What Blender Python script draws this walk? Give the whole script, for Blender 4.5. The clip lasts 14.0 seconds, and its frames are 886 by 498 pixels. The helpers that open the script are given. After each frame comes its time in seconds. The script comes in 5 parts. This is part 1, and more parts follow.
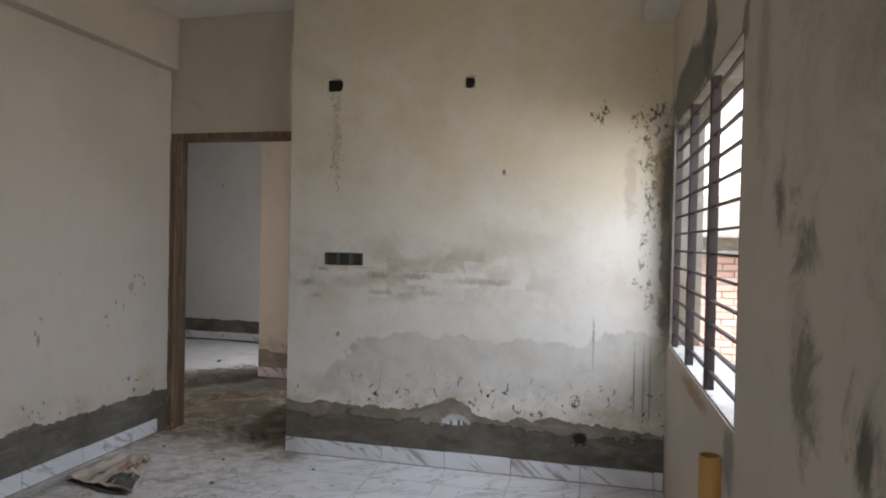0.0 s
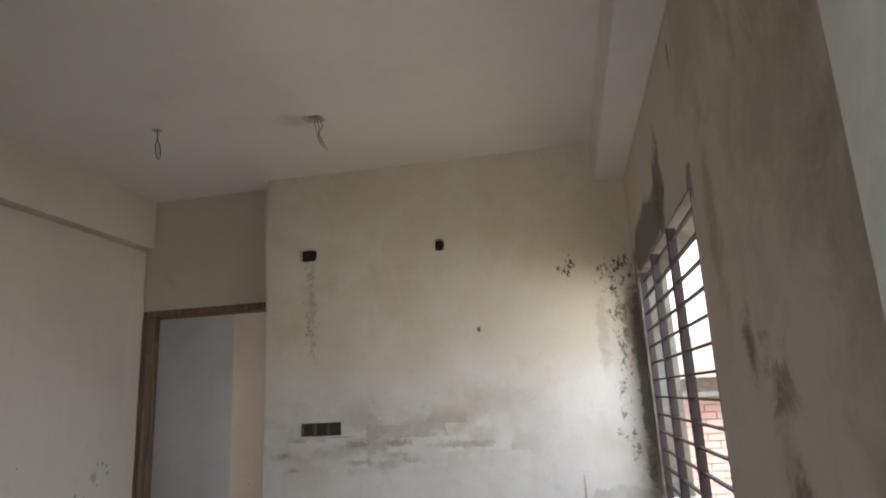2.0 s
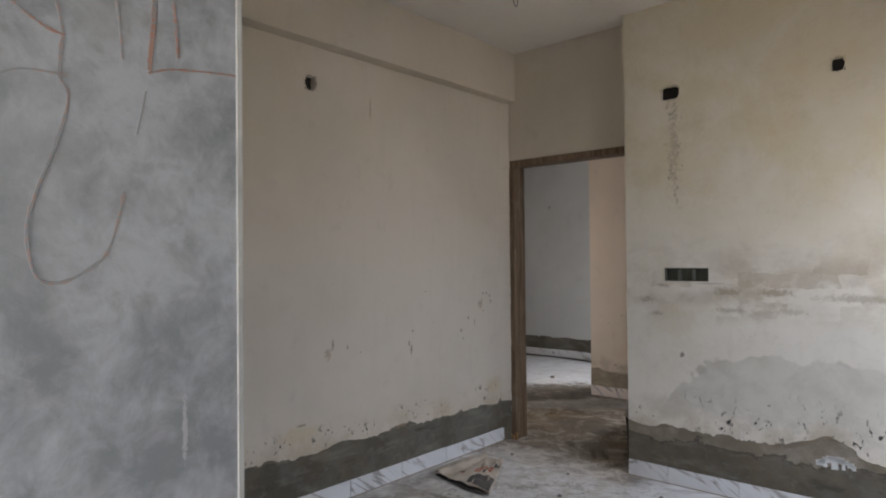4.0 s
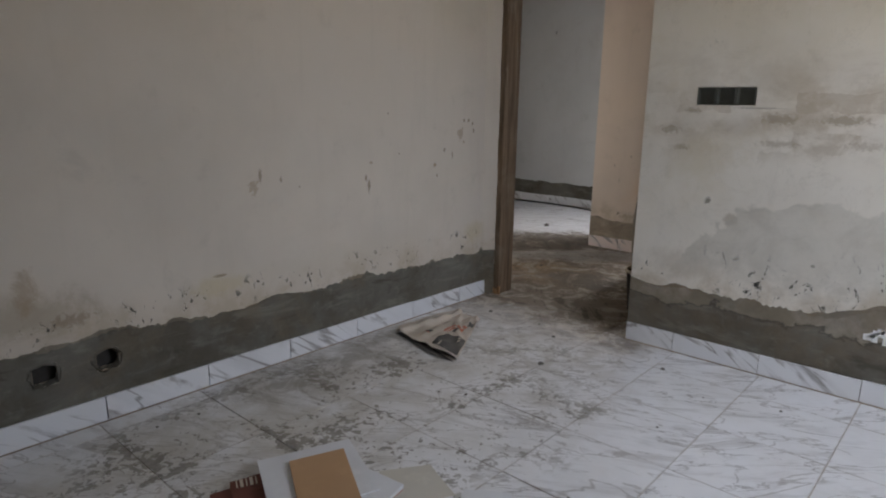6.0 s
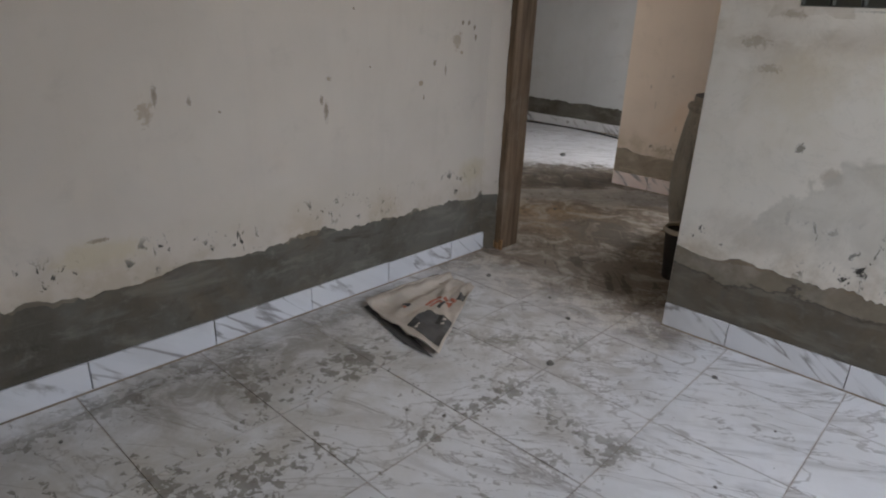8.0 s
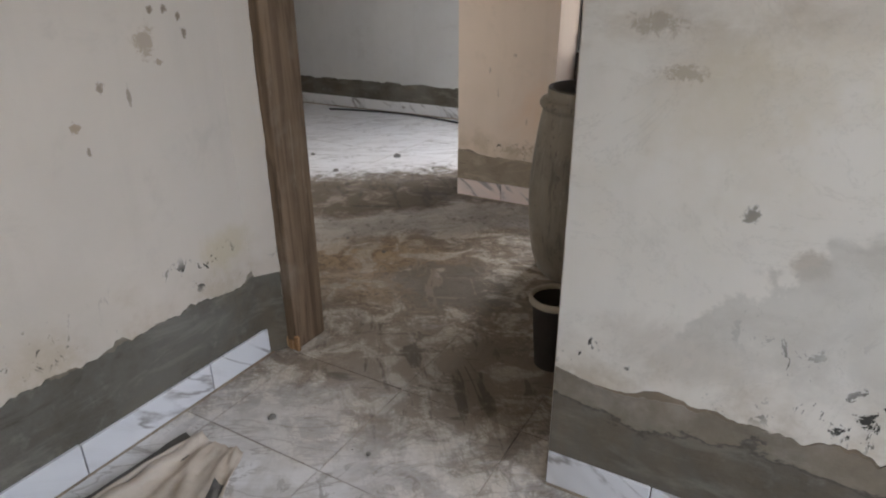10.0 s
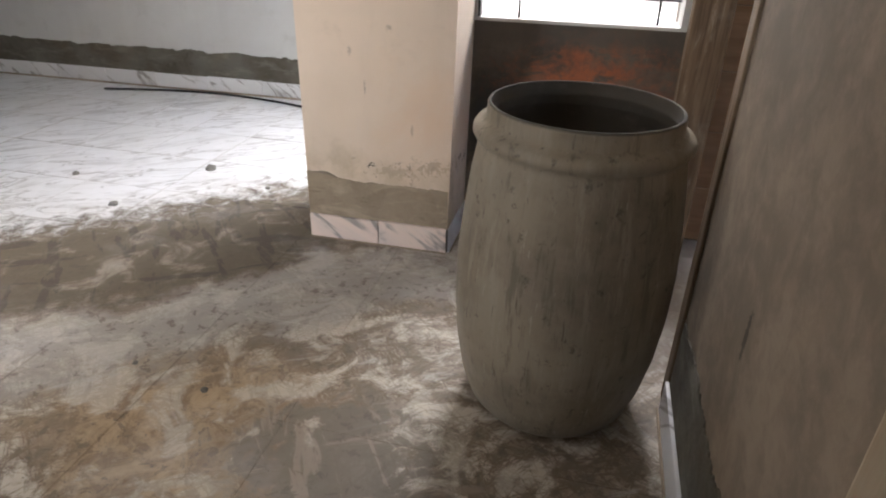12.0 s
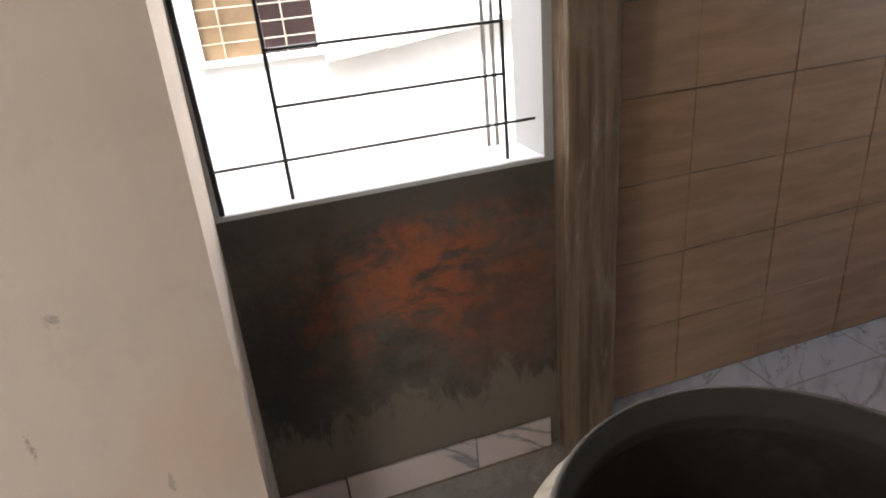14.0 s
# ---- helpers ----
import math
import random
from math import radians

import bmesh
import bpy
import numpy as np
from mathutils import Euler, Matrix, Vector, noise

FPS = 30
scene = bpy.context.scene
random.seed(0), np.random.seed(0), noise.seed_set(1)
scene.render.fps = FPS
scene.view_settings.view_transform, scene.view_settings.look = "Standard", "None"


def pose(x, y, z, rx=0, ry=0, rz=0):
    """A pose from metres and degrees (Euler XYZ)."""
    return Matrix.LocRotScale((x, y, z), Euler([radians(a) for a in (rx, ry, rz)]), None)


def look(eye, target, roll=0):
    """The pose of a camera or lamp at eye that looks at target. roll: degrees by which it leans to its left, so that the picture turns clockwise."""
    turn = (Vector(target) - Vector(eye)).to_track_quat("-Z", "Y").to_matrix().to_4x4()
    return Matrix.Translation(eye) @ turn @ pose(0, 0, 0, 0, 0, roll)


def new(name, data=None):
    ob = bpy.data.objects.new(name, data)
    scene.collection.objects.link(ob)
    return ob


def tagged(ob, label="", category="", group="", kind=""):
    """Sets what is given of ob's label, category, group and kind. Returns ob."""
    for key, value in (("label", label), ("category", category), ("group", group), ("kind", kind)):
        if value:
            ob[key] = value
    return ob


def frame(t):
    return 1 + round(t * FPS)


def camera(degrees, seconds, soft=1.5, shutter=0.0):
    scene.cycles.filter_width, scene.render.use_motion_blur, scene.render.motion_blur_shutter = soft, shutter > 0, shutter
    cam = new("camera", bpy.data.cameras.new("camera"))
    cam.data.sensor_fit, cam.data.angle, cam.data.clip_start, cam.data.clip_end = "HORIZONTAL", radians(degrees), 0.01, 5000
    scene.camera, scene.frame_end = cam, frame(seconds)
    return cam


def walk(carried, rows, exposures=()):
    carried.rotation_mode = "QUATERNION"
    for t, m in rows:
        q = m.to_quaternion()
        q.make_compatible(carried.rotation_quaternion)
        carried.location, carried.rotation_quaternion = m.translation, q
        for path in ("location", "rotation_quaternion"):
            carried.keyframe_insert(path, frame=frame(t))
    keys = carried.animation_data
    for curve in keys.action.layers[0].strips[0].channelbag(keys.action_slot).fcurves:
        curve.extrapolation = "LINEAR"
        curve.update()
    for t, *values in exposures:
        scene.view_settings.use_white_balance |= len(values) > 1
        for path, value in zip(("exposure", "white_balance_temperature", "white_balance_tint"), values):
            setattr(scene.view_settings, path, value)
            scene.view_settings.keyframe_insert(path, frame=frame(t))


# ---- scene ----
cam = camera(70.4, 14.0, soft=2.0)

PATH = [
    (0, (0.991, 0.44, 1.386), (0.529, 2.385, 1.359), 1.2),
    (0.5, (0.991, 0.431, 1.402), (0.758, 2.416, 1.477), 0.6),
    (1, (0.994, 0.424, 1.406), (0.868, 2.41, 1.604), -0.8),
    (1.5, (0.987, 0.404, 1.403), (0.815, 2.344, 1.858), -2.1),
    (2, (0.974, 0.391, 1.405), (0.62, 2.304, 1.867), -2.9),
    (2.5, (0.935, 0.367, 1.413), (0.145, 2.154, 1.837), -3.3),
    (3, (0.908, 0.348, 1.4), (-0.31, 1.903, 1.714), -4.3),
    (3.5, (0.898, 0.357, 1.378), (-0.495, 1.784, 1.532), -4.6),
    (3.7, (0.893, 0.377, 1.375), (-0.491, 1.817, 1.478), -2.8),
    (5.8, (0.474, 1.025, 1.216), (-0.733, 2.569, 0.819), 0.5),
    (6, (0.46, 1.147, 1.201), (-0.838, 2.6, 0.752), 0.9),
    (6.5, (0.405, 1.35, 1.171), (-0.874, 2.742, 0.52), -0.2),
    (7, (0.242, 1.507, 1.163), (-0.946, 2.964, 0.48), 2.4),
    (7.5, (0.082, 1.639, 1.173), (-1.065, 3.134, 0.502), 0.3),
    (8, (-0.033, 1.845, 1.16), (-1.292, 3.226, 0.448), 2.5),
    (8.5, (-0.134, 2.081, 1.171), (-1.345, 3.542, 0.538), 0.5),
    (9, (-0.309, 2.339, 1.183), (-1.219, 3.989, 0.511), -0.2),
    (9.2, (-0.362, 2.459, 1.206), (-1.259, 4.104, 0.507), -0.5),
    (11.5, (-0.965, 3.814, 1.115), (-1.795, 5.38, 0.19), 4.8),
    (12, (-1.193, 4.038, 1.135), (-1.6, 5.755, 0.192), 1.4),
    (12.2, (-1.252, 4.131, 1.14), (-1.613, 5.859, 0.199), 1.5),
    (12.5, (-1.323, 4.321, 1.149), (-1.684, 6.074, 0.258), 0.1),
    (13, (-1.407, 4.605, 1.2), (-1.496, 6.414, 0.351), 3.0),
    (13.2, (-1.451, 4.716, 1.2), (-1.427, 6.544, 0.389), 1.9),
    (13.5, (-1.536, 4.884, 1.209), (-1.255, 6.699, 0.417), 1.8),
    (13.6, (-1.555, 4.934, 1.215), (-1.15, 6.712, 0.396), 0.5),
    (14, (-1.557, 5.153, 1.215), (-1.044, 6.904, 0.395), -5.6),
]
walk(cam, [(t, look(eye, target, roll)) for t, eye, target, roll in PATH], exposures=[(0, 1.75, 6390, 11), (0.5, 1.65, 6390, 11), (1.5, 1.7, 6390, 11), (2.5, 1.75, 6390, 11), (3, 1.82, 6390, 11), (3.5, 1.97, 6390, 11), (6, 1.8, 6390, 11), (6.5, 1.95, 6390, 11), (7.5, 1.95, 6390, 11), (8.5, 2.05, 6390, 11), (9.2, 2.3, 6390, 11), (11.5, 2.95, 6390, 11), (12, 3.25, 6390, 11), (12.5, 3.3, 6390, 11), (13, 3.2, 6390, 11), (13.5, 3.15, 6390, 11), (14, 2.97, 6390, 11)])

# ---- place ----
# daylight
world = bpy.data.worlds.new("sky")
scene.world = world
world.use_nodes = True
wn = world.node_tree
sky = wn.nodes.new("ShaderNodeTexSky")
sky.sky_type = "NISHITA"
sky.sun_disc = False
sky.sun_elevation = radians(63.9)
sky.sun_rotation = radians(201.8)
sky.dust_density = 4.0
wn.nodes["Background"].inputs["Strength"].default_value = 0.15
wn.links.new(sky.outputs[0], wn.nodes["Background"].inputs["Color"])
sun = new("sun", bpy.data.lights.new("sun", "SUN"))
sun.data.energy, sun.data.angle, sun.data.color = 3.2, radians(15), (1.0, 0.97, 0.93)
sun.matrix_world = look((-2, -5, 11), (0, 0, 0))


def window_lamp(name, eye, target, sx, sy, watts, col=(0.97, 0.955, 0.98)):
    ob = new(name, bpy.data.lights.new(name, "AREA"))
    ob.data.shape, ob.data.size, ob.data.size_y, ob.data.energy, ob.data.color = "RECTANGLE", sx, sy, watts, col
    ob.matrix_world = look(eye, target)
    return ob


window_lamp("lamp_room_window", (2.45, 3.25, 1.95), (0.9, 4.1, 0.4), 1.9, 1.4, 27, (0.905, 0.955, 1.055))
window_lamp("lamp_back_door", (0.6, -1.62, 1.1), (0.6, 0.0, 1.1), 1.0, 2.0, 4.0)
window_lamp("lamp_far_room", (-2.02, 7.23, 1.45), (-3.3, 7.2, 0.2), 1.2, 1.6, 0.3, (0.90, 0.955, 1.05))
# added fill for the pier and hall, from no known source
window_lamp("lamp_side_room", (-3.2, 4.42, 1.3), (-3.0, 6.0, 0.9), 0.85, 1.6, 2.0, (1.0, 0.96, 0.93))
window_lamp("lamp_hall_window", (-1.3, 7.6, 2.9), (-1.3, 6.4, 1.3), 1.0, 1.2, 23)

# ---- plan, in metres ----
XL, XR, YF, YD, ZC = -1.965, 1.41, 4.165, 4.325, 2.907
XC = -0.915          # free corner of the switch wall
YB = 0.88            # partition by which the walk begins
YP, YW, YT = 6.085, 6.375, 6.46   # pier face, panel under the hall window, kitchen tiles
YFAR, XWEST = 7.945, -7.6
YS = -1.5            # wall behind the start


# ---- materials ----
class Nodes:
    """Short hand for building a node tree."""

    def __init__(self, name):
        self.m = bpy.data.materials.new(name)
        self.m.use_nodes = True
        self.t = self.m.node_tree
        self.b = self.t.nodes["Principled BSDF"]
        geo = self.t.nodes.new("ShaderNodeNewGeometry")
        self.pos = geo.outputs["Position"]
        self.island = geo.outputs["Random Per Island"]
        self.rand = self.t.nodes.new("ShaderNodeObjectInfo").outputs["Random"]

    def link(self, a, b):
        if hasattr(a, "links"):
            self.t.links.new(a, b)
        elif isinstance(a, tuple) and len(a) == 3 and b.type == "RGBA":
            b.default_value = (*a, 1)
        else:
            b.default_value = a

    def vec(self, op, a, b=(0, 0, 0)):
        n = self.t.nodes.new("ShaderNodeVectorMath")
        n.operation = op
        self.link(a, n.inputs[0])
        self.link(b, n.inputs[1])
        return n.outputs["Value"] if op == "LENGTH" else n.outputs[0]

    def math(self, op, a, b=0.0, clamp=False):
        n = self.t.nodes.new("ShaderNodeMath")
        n.operation, n.use_clamp = op, clamp
        self.link(a, n.inputs[0])
        self.link(b, n.inputs[1])
        return n.outputs[0]

    def noise(self, scale, detail=4.0, rough=0.6, at=None, distort=0.0, stretch=None):
        p = at if at is not None else self.pos
        if stretch:
            p = self.vec("MULTIPLY", p, stretch)
        n = self.t.nodes.new("ShaderNodeTexNoise")
        self.link(p, n.inputs["Vector"])
        for k, v in (("Scale", scale), ("Detail", detail), ("Roughness", rough), ("Distortion", distort)):
            n.inputs[k].default_value = v
        return n.outputs[0]

    def wave(self, scale, distort, stretch=(1, 1, 1), at=None):
        n = self.t.nodes.new("ShaderNodeTexWave")
        self.link(self.vec("MULTIPLY", at if at is not None else self.pos, stretch), n.inputs["Vector"])
        n.inputs["Scale"].default_value, n.inputs["Distortion"].default_value = scale, distort
        n.inputs["Detail"].default_value, n.inputs["Detail Scale"].default_value = 4.0, 1.6
        return n.outputs[1]

    def range(self, v, a, b, c=0.0, d=1.0, smooth=True):
        n = self.t.nodes.new("ShaderNodeMapRange")
        n.interpolation_type = "SMOOTHSTEP" if smooth else "LINEAR"
        self.link(v, n.inputs[0])
        for i, k in enumerate((a, b, c, d)):
            n.inputs[i + 1].default_value = k
        return n.outputs[0]

    def mix(self, f, a, b):
        n = self.t.nodes.new("ShaderNodeMix")
        n.data_type = "RGBA"
        self.link(f, n.inputs[0])
        self.link(a, n.inputs[6])
        self.link(b, n.inputs[7])
        return n.outputs[2]

    def axis(self, i):
        n = self.t.nodes.new("ShaderNodeSeparateXYZ")
        self.link(self.pos, n.inputs[0])
        return n.outputs[i]

    def spot(self, centre, radii, wobble=None, amount=0.6, edge=0.35):
        """1 inside an ellipsoid about centre, 0 outside, with an edge broken by wobble. A radius of 0 leaves that axis out."""
        inv = tuple(0.0 if r == 0 else 1.0 / r for r in radii)
        d = self.vec("LENGTH", self.vec("MULTIPLY", self.vec("SUBTRACT", self.pos, centre), inv))
        if wobble is not None:
            d = self.math("ADD", d, self.math("MULTIPLY", self.math("SUBTRACT", wobble, 0.5), amount * 2))
        return self.range(d, 1.0, 1.0 - edge)

    def done(self, color, rough=0.85, bump=None, strength=0.3, dist=0.004, metal=0.0, spec=0.3):
        self.link(color, self.b.inputs["Base Color"])
        self.link(rough, self.b.inputs["Roughness"])
        self.b.inputs["Metallic"].default_value = metal
        self.b.inputs["Specular IOR Level"].default_value = spec
        if bump is not None:
            n = self.t.nodes.new("ShaderNodeBump")
            n.inputs["Strength"].default_value, n.inputs["Distance"].default_value = strength, dist
            self.link(bump, n.inputs["Height"])
            self.t.links.new(n.outputs[0], self.b.inputs["Normal"])
        return self.m


def plaster(name, base, dark, stains=(), flecks=None, yellow=0.0, rough=0.9, patch=False, mottle=0.0):
    """Limewashed plaster. stains: (centre, radii, colour, strength, raggedness, edge). flecks: height range of small chips."""
    n = Nodes(name)
    big = n.noise(1.1, 5, 0.6)
    mid = n.noise(6.0, 6, 0.65, distort=0.3)
    fine = n.noise(60.0, 4, 0.7)
    drip = n.noise(4.0, 4, 0.6, stretch=(3.0, 3.0, 0.35))
    c = n.mix(n.range(big, 0.38, 0.68), base, tuple(0.86 * a + 0.14 * b for a, b in zip(base, dark)))
    c = n.mix(n.range(drip, 0.5, 0.78, 0.0, 0.16), c, tuple(0.6 * a + 0.4 * b for a, b in zip(base, dark)))
    c = n.mix(n.range(mid, 0.56, 0.75, 0.0, 0.3), c, tuple(0.55 * a + 0.45 * b for a, b in zip(base, dark)))
    if yellow:
        up = n.math("MULTIPLY", n.range(n.math("ADD", n.axis(2), n.math("MULTIPLY", big, 0.8)), 1.55, 2.5, 0.0, yellow), n.range(n.noise(1.7, 6, 0.66, distort=0.4), 0.34, 0.60, 0.35, 1.0))
        c = n.mix(up, c, (0.58, 0.50, 0.33))
    if mottle:
        cloud = n.math("ADD", n.math("MULTIPLY", n.noise(6.0, 6, 0.62, distort=0.3), 0.6), n.math("MULTIPLY", n.noise(21.0, 6, 0.66, distort=0.5), 0.4))
        c = n.mix(n.range(cloud, 0.43, 0.60, 0.0, mottle), c, dark)
        c = n.mix(n.range(cloud, 0.48, 0.38, 0.0, mottle), c, tuple(min(1, 1.25 * v) for v in base))
    for centre, radii, colour, strength, ragged, edge in stains:
        least = min(r for r in radii if r)
        w = n.noise(min(170.0, max(5.0, (1.2 if least < 0.04 else 0.5) / least)), 8, 0.74, distort=0.7)
        s = n.math("MULTIPLY", n.spot(centre, radii, w, ragged * (1.7 if least < 0.04 else 1.0), edge), strength)
        if ragged >= 3:
            s = n.math("MULTIPLY", s, n.range(n.noise(34.0, 5, 0.7, stretch=(1, 1, 0.55), distort=0.5), 0.50, 0.58))
        c = n.mix(s, c, colour)
    if patch:
        # old filler showing as a wide grey field, and damp along the brick courses
        x, z = n.axis(0), n.axis(2)
        lump = n.noise(2.9, 8, 0.52, distort=0.2)
        rag = n.math("SUBTRACT", lump, 0.5)
        top = n.range(n.math("ADD", z, n.math("MULTIPLY", rag, 0.42)), 0.815, 0.795)
        low = n.range(n.math("ADD", z, n.math("MULTIPLY", n.math("SUBTRACT", mid, 0.5), 0.5)), 0.36, 0.52)
        slant = n.math("SUBTRACT", x, n.math("MULTIPLY", z, 0.67))
        side = n.range(n.math("ADD", slant, n.math("MULTIPLY", n.math("SUBTRACT", n.noise(5.0, 7, 0.6, distort=0.3), 0.5), 0.75)), -1.02, -0.98)
        field = n.math("MULTIPLY", n.math("MULTIPLY", top, low), side)
        field = n.math("MULTIPLY", field, n.range(mid, 0.30, 0.62, 0.50, 0.68))
        c = n.mix(field, c, n.mix(n.range(mid, 0.4, 0.65), (0.50, 0.475, 0.42), (0.44, 0.41, 0.355)))
        rim = n.math("MULTIPLY", n.range(n.math("ABSOLUTE", n.math("SUBTRACT", n.math("ADD", z, n.math("MULTIPLY", rag, 0.42)), 0.805)), 0.018, 0.0, 0.0, 0.35), n.math("MULTIPLY", side, n.range(mid, 0.42, 0.60)))
        c = n.mix(rim, c, (0.36, 0.33, 0.28))
        course = n.noise(4.0, 7, 0.68, stretch=(0.9, 0.9, 1.5), distort=0.3)
        damp = n.math("MULTIPLY", n.range(z, 0.92, 1.12), n.range(z, 1.55, 1.25))
        damp = n.math("MULTIPLY", damp, n.range(course, 0.46, 0.66, 0.0, 0.38))
        c = n.mix(n.math("MULTIPLY", damp, n.range(x, 1.0, 0.3)), c, (0.36, 0.29, 0.20))
        bend = n.math("MULTIPLY", n.math("SUBTRACT", mid, 0.5), 0.10)
        row = n.math("FLOOR", n.math("DIVIDE", n.math("ADD", z, bend), 0.085))
        col = n.math("FLOOR", n.math("ADD", n.math("DIVIDE", n.math("ADD", x, bend), 0.25), n.math("MULTIPLY", row, 0.5)))
        cell = n.t.nodes.new("ShaderNodeCombineXYZ")
        n.link(n.math("MULTIPLY", col, 3.71), cell.inputs[0])
        n.link(n.math("MULTIPLY", row, 5.37), cell.inputs[1])
        pick = n.range(n.noise(1.0, 2, at=cell.outputs[0]), 0.46, 0.66, 0.0, 0.6)
        wet = n.math("MULTIPLY", n.range(z, 0.95, 1.06), n.range(z, 1.42, 1.20))
        wet = n.math("MULTIPLY", n.math("MULTIPLY", wet, pick), n.range(mid, 0.36, 0.56))
        c = n.mix(n.math("MULTIPLY", wet, n.range(x, 0.9, 0.4)), c, (0.34, 0.27, 0.185))
        rust = n.range(n.noise(2.0, 6, 0.7), 0.5, 0.72, 0.0, 0.4)
        c = n.mix(n.math("MULTIPLY", rust, n.range(z, 0.5, 1.1)), c, (0.52, 0.43, 0.27))
        crazed = n.range(n.math("ABSOLUTE", n.math("SUBTRACT", n.noise(3.2, 8, 0.72, distort=0.8), 0.5)), 0.008, 0.0, 0.0, 0.2)
        c = n.mix(crazed, c, (0.33, 0.30, 0.25))
    if flecks:
        lo, hi = flecks
        f = n.range(n.noise(24.0, 5, 0.72, stretch=(1, 1, 0.6), distort=0.8), 0.585, 0.615)
        z = n.axis(2)
        band = n.math("MULTIPLY", n.range(z, lo, lo + 0.05), n.range(z, hi, lo + 0.1))
        patchy = n.range(n.noise(3.0, 2), 0.40, 0.56)
        # rising damp: uneven tan tide marks over the cement
        tide = n.math("ADD", z, n.math("MULTIPLY", n.math("SUBTRACT", n.noise(2.6, 7, 0.62, distort=0.4), 0.5), 0.42))
        damp = n.math("MULTIPLY", n.range(tide, lo + 0.15, lo + 0.03), n.range(n.noise(4.5, 6, 0.65), 0.42, 0.60, 0.1, 0.6))
        c = n.mix(damp, c, (0.40, 0.325, 0.225))
        c = n.mix(n.math("MULTIPLY", n.math("MULTIPLY", f, band), patchy), c, (0.05, 0.047, 0.04))
    h = n.math("ADD", n.math("MULTIPLY", fine, 0.35), mid)
    return n.done(c, n.range(mid, 0.2, 0.8, rough - 0.08, min(1, rough + 0.06)), h, 0.35, 0.004, spec=0.2)


DARK, CEM, MOULD, MUD = (0.16, 0.14, 0.11), (0.135, 0.13, 0.115), (0.05, 0.048, 0.035), (0.20, 0.15, 0.10)
GREYW, BROWN = (0.40, 0.39, 0.355), (0.30, 0.24, 0.17)

far_stains = [
    ((-0.30, 0, 1.16), (0.10, 0, 0.030), BROWN, 0.7, 0.8, 0.7), ((-0.06, 0, 1.16), (0.13, 0, 0.028), BROWN, 0.7, 0.8, 0.7), ((-0.40, 0, 1.205), (0.14, 0, 0.005), DARK, 0.5, 0.9, 0.7), ((-0.30, 0, 1.34), (0.22, 0, 0.10), BROWN, 0.22, 0.9, 0.8),
    ((0.35, 0, 1.14), (0.26, 0, 0.03), BROWN, 0.55, 0.9, 0.8), ((0.15, 0, 1.30), (0.40, 0, 0.13), BROWN, 0.18, 0.9, 0.9),
    ((0.55, 0, 1.38), (0.25, 0, 0.12), BROWN, 0.25, 0.9, 0.9), ((-0.45, 0, 1.12), (0.35, 0, 0.07), BROWN, 0.3, 1.0, 0.9),
    ((-0.62, 0, 0.45), (0.25, 0, 0.10), BROWN, 0.3, 0.9, 0.8),
    ((-0.60, 0, 2.05), (0.035, 0, 0.34), BROWN, 0.45, 1.6, 0.9), ((-0.606, 0, 1.92), (0.03, 0, 0.26), DARK, 0.55, 3.4, 0.35),
    ((1.34, 0, 2.10), (0.17, 0, 0.12), MOULD, 0.8, 3.4, 0.25), ((1.30, 0, 1.65), (0.05, 0, 0.5), MOULD, 0.7, 3.6, 0.3), ((1.39, 0, 1.80), (0.10, 0, 0.36), (0.27, 0.20, 0.10), 0.7, 2.0, 0.8),
    ((1.40, 0, 1.45), (0.04, 0, 0.65), CEM, 0.7, 1.2, 0.4), ((1.42, 0, 1.0), (0.07, 0, 0.35), CEM, 0.7, 1.4, 0.5),
    ((1.02, 0, 2.13), (0.045, 0, 0.07), MOULD, 0.9, 3.2, 0.4), ((1.01, 0, 0.80), (0.008, 0, 0.18), DARK, 0.7, 0.9, 0.5),
    ((1.24, 0, 0.62), (0.007, 0, 0.24), MOULD, 0.9, 0.6, 0.4), ((1.29, 0, 0.60), (0.006, 0, 0.27), MOULD, 0.9, 0.6, 0.4),
    ((1.325, 0, 0.60), (0.006, 0, 0.27), MOULD, 0.9, 0.6, 0.4), ((0.47, 0, 1.80), (0.012, 0, 0.02), MOULD, 0.9, 0.8, 0.3),
    ((-0.57, 0, 0.78), (0.016, 0, 0.018), DARK, 0.8, 1.0, 0.4), ((-0.46, 0, 0.70), (0.04, 0, 0.04), BROWN, 0.5, 1.2, 0.6), ((-0.10, 0, 0.545), (0.010, 0, 0.009), MOULD, 0.9, 0.7, 0.3), ((-0.68, 0, 1.19), (0.05, 0, 0.02), BROWN, 0.6, 1.1, 0.7), ((-0.78, 0, 1.10), (0.06, 0, 0.025), BROWN, 0.6, 1.1, 0.7), ((-0.72, 0, 1.02), (0.05, 0, 0.018), BROWN, 0.6, 1.1, 0.7), ((-0.30, 0, 1.055), (0.10, 0, 0.022), BROWN, 0.5, 1.1, 0.7), ((0.02, 0, 1.06), (0.10, 0, 0.02), BROWN, 0.4, 1.1, 0.7), ((1.20, 0, 1.75), (0.05, 0, 0.25), BROWN, 0.4, 1.3, 0.7),
]
M_FAR = plaster("limewash_far", (0.72, 0.675, 0.60), DARK, far_stains, flecks=(0.33, 0.66), yellow=0.75, patch=True)
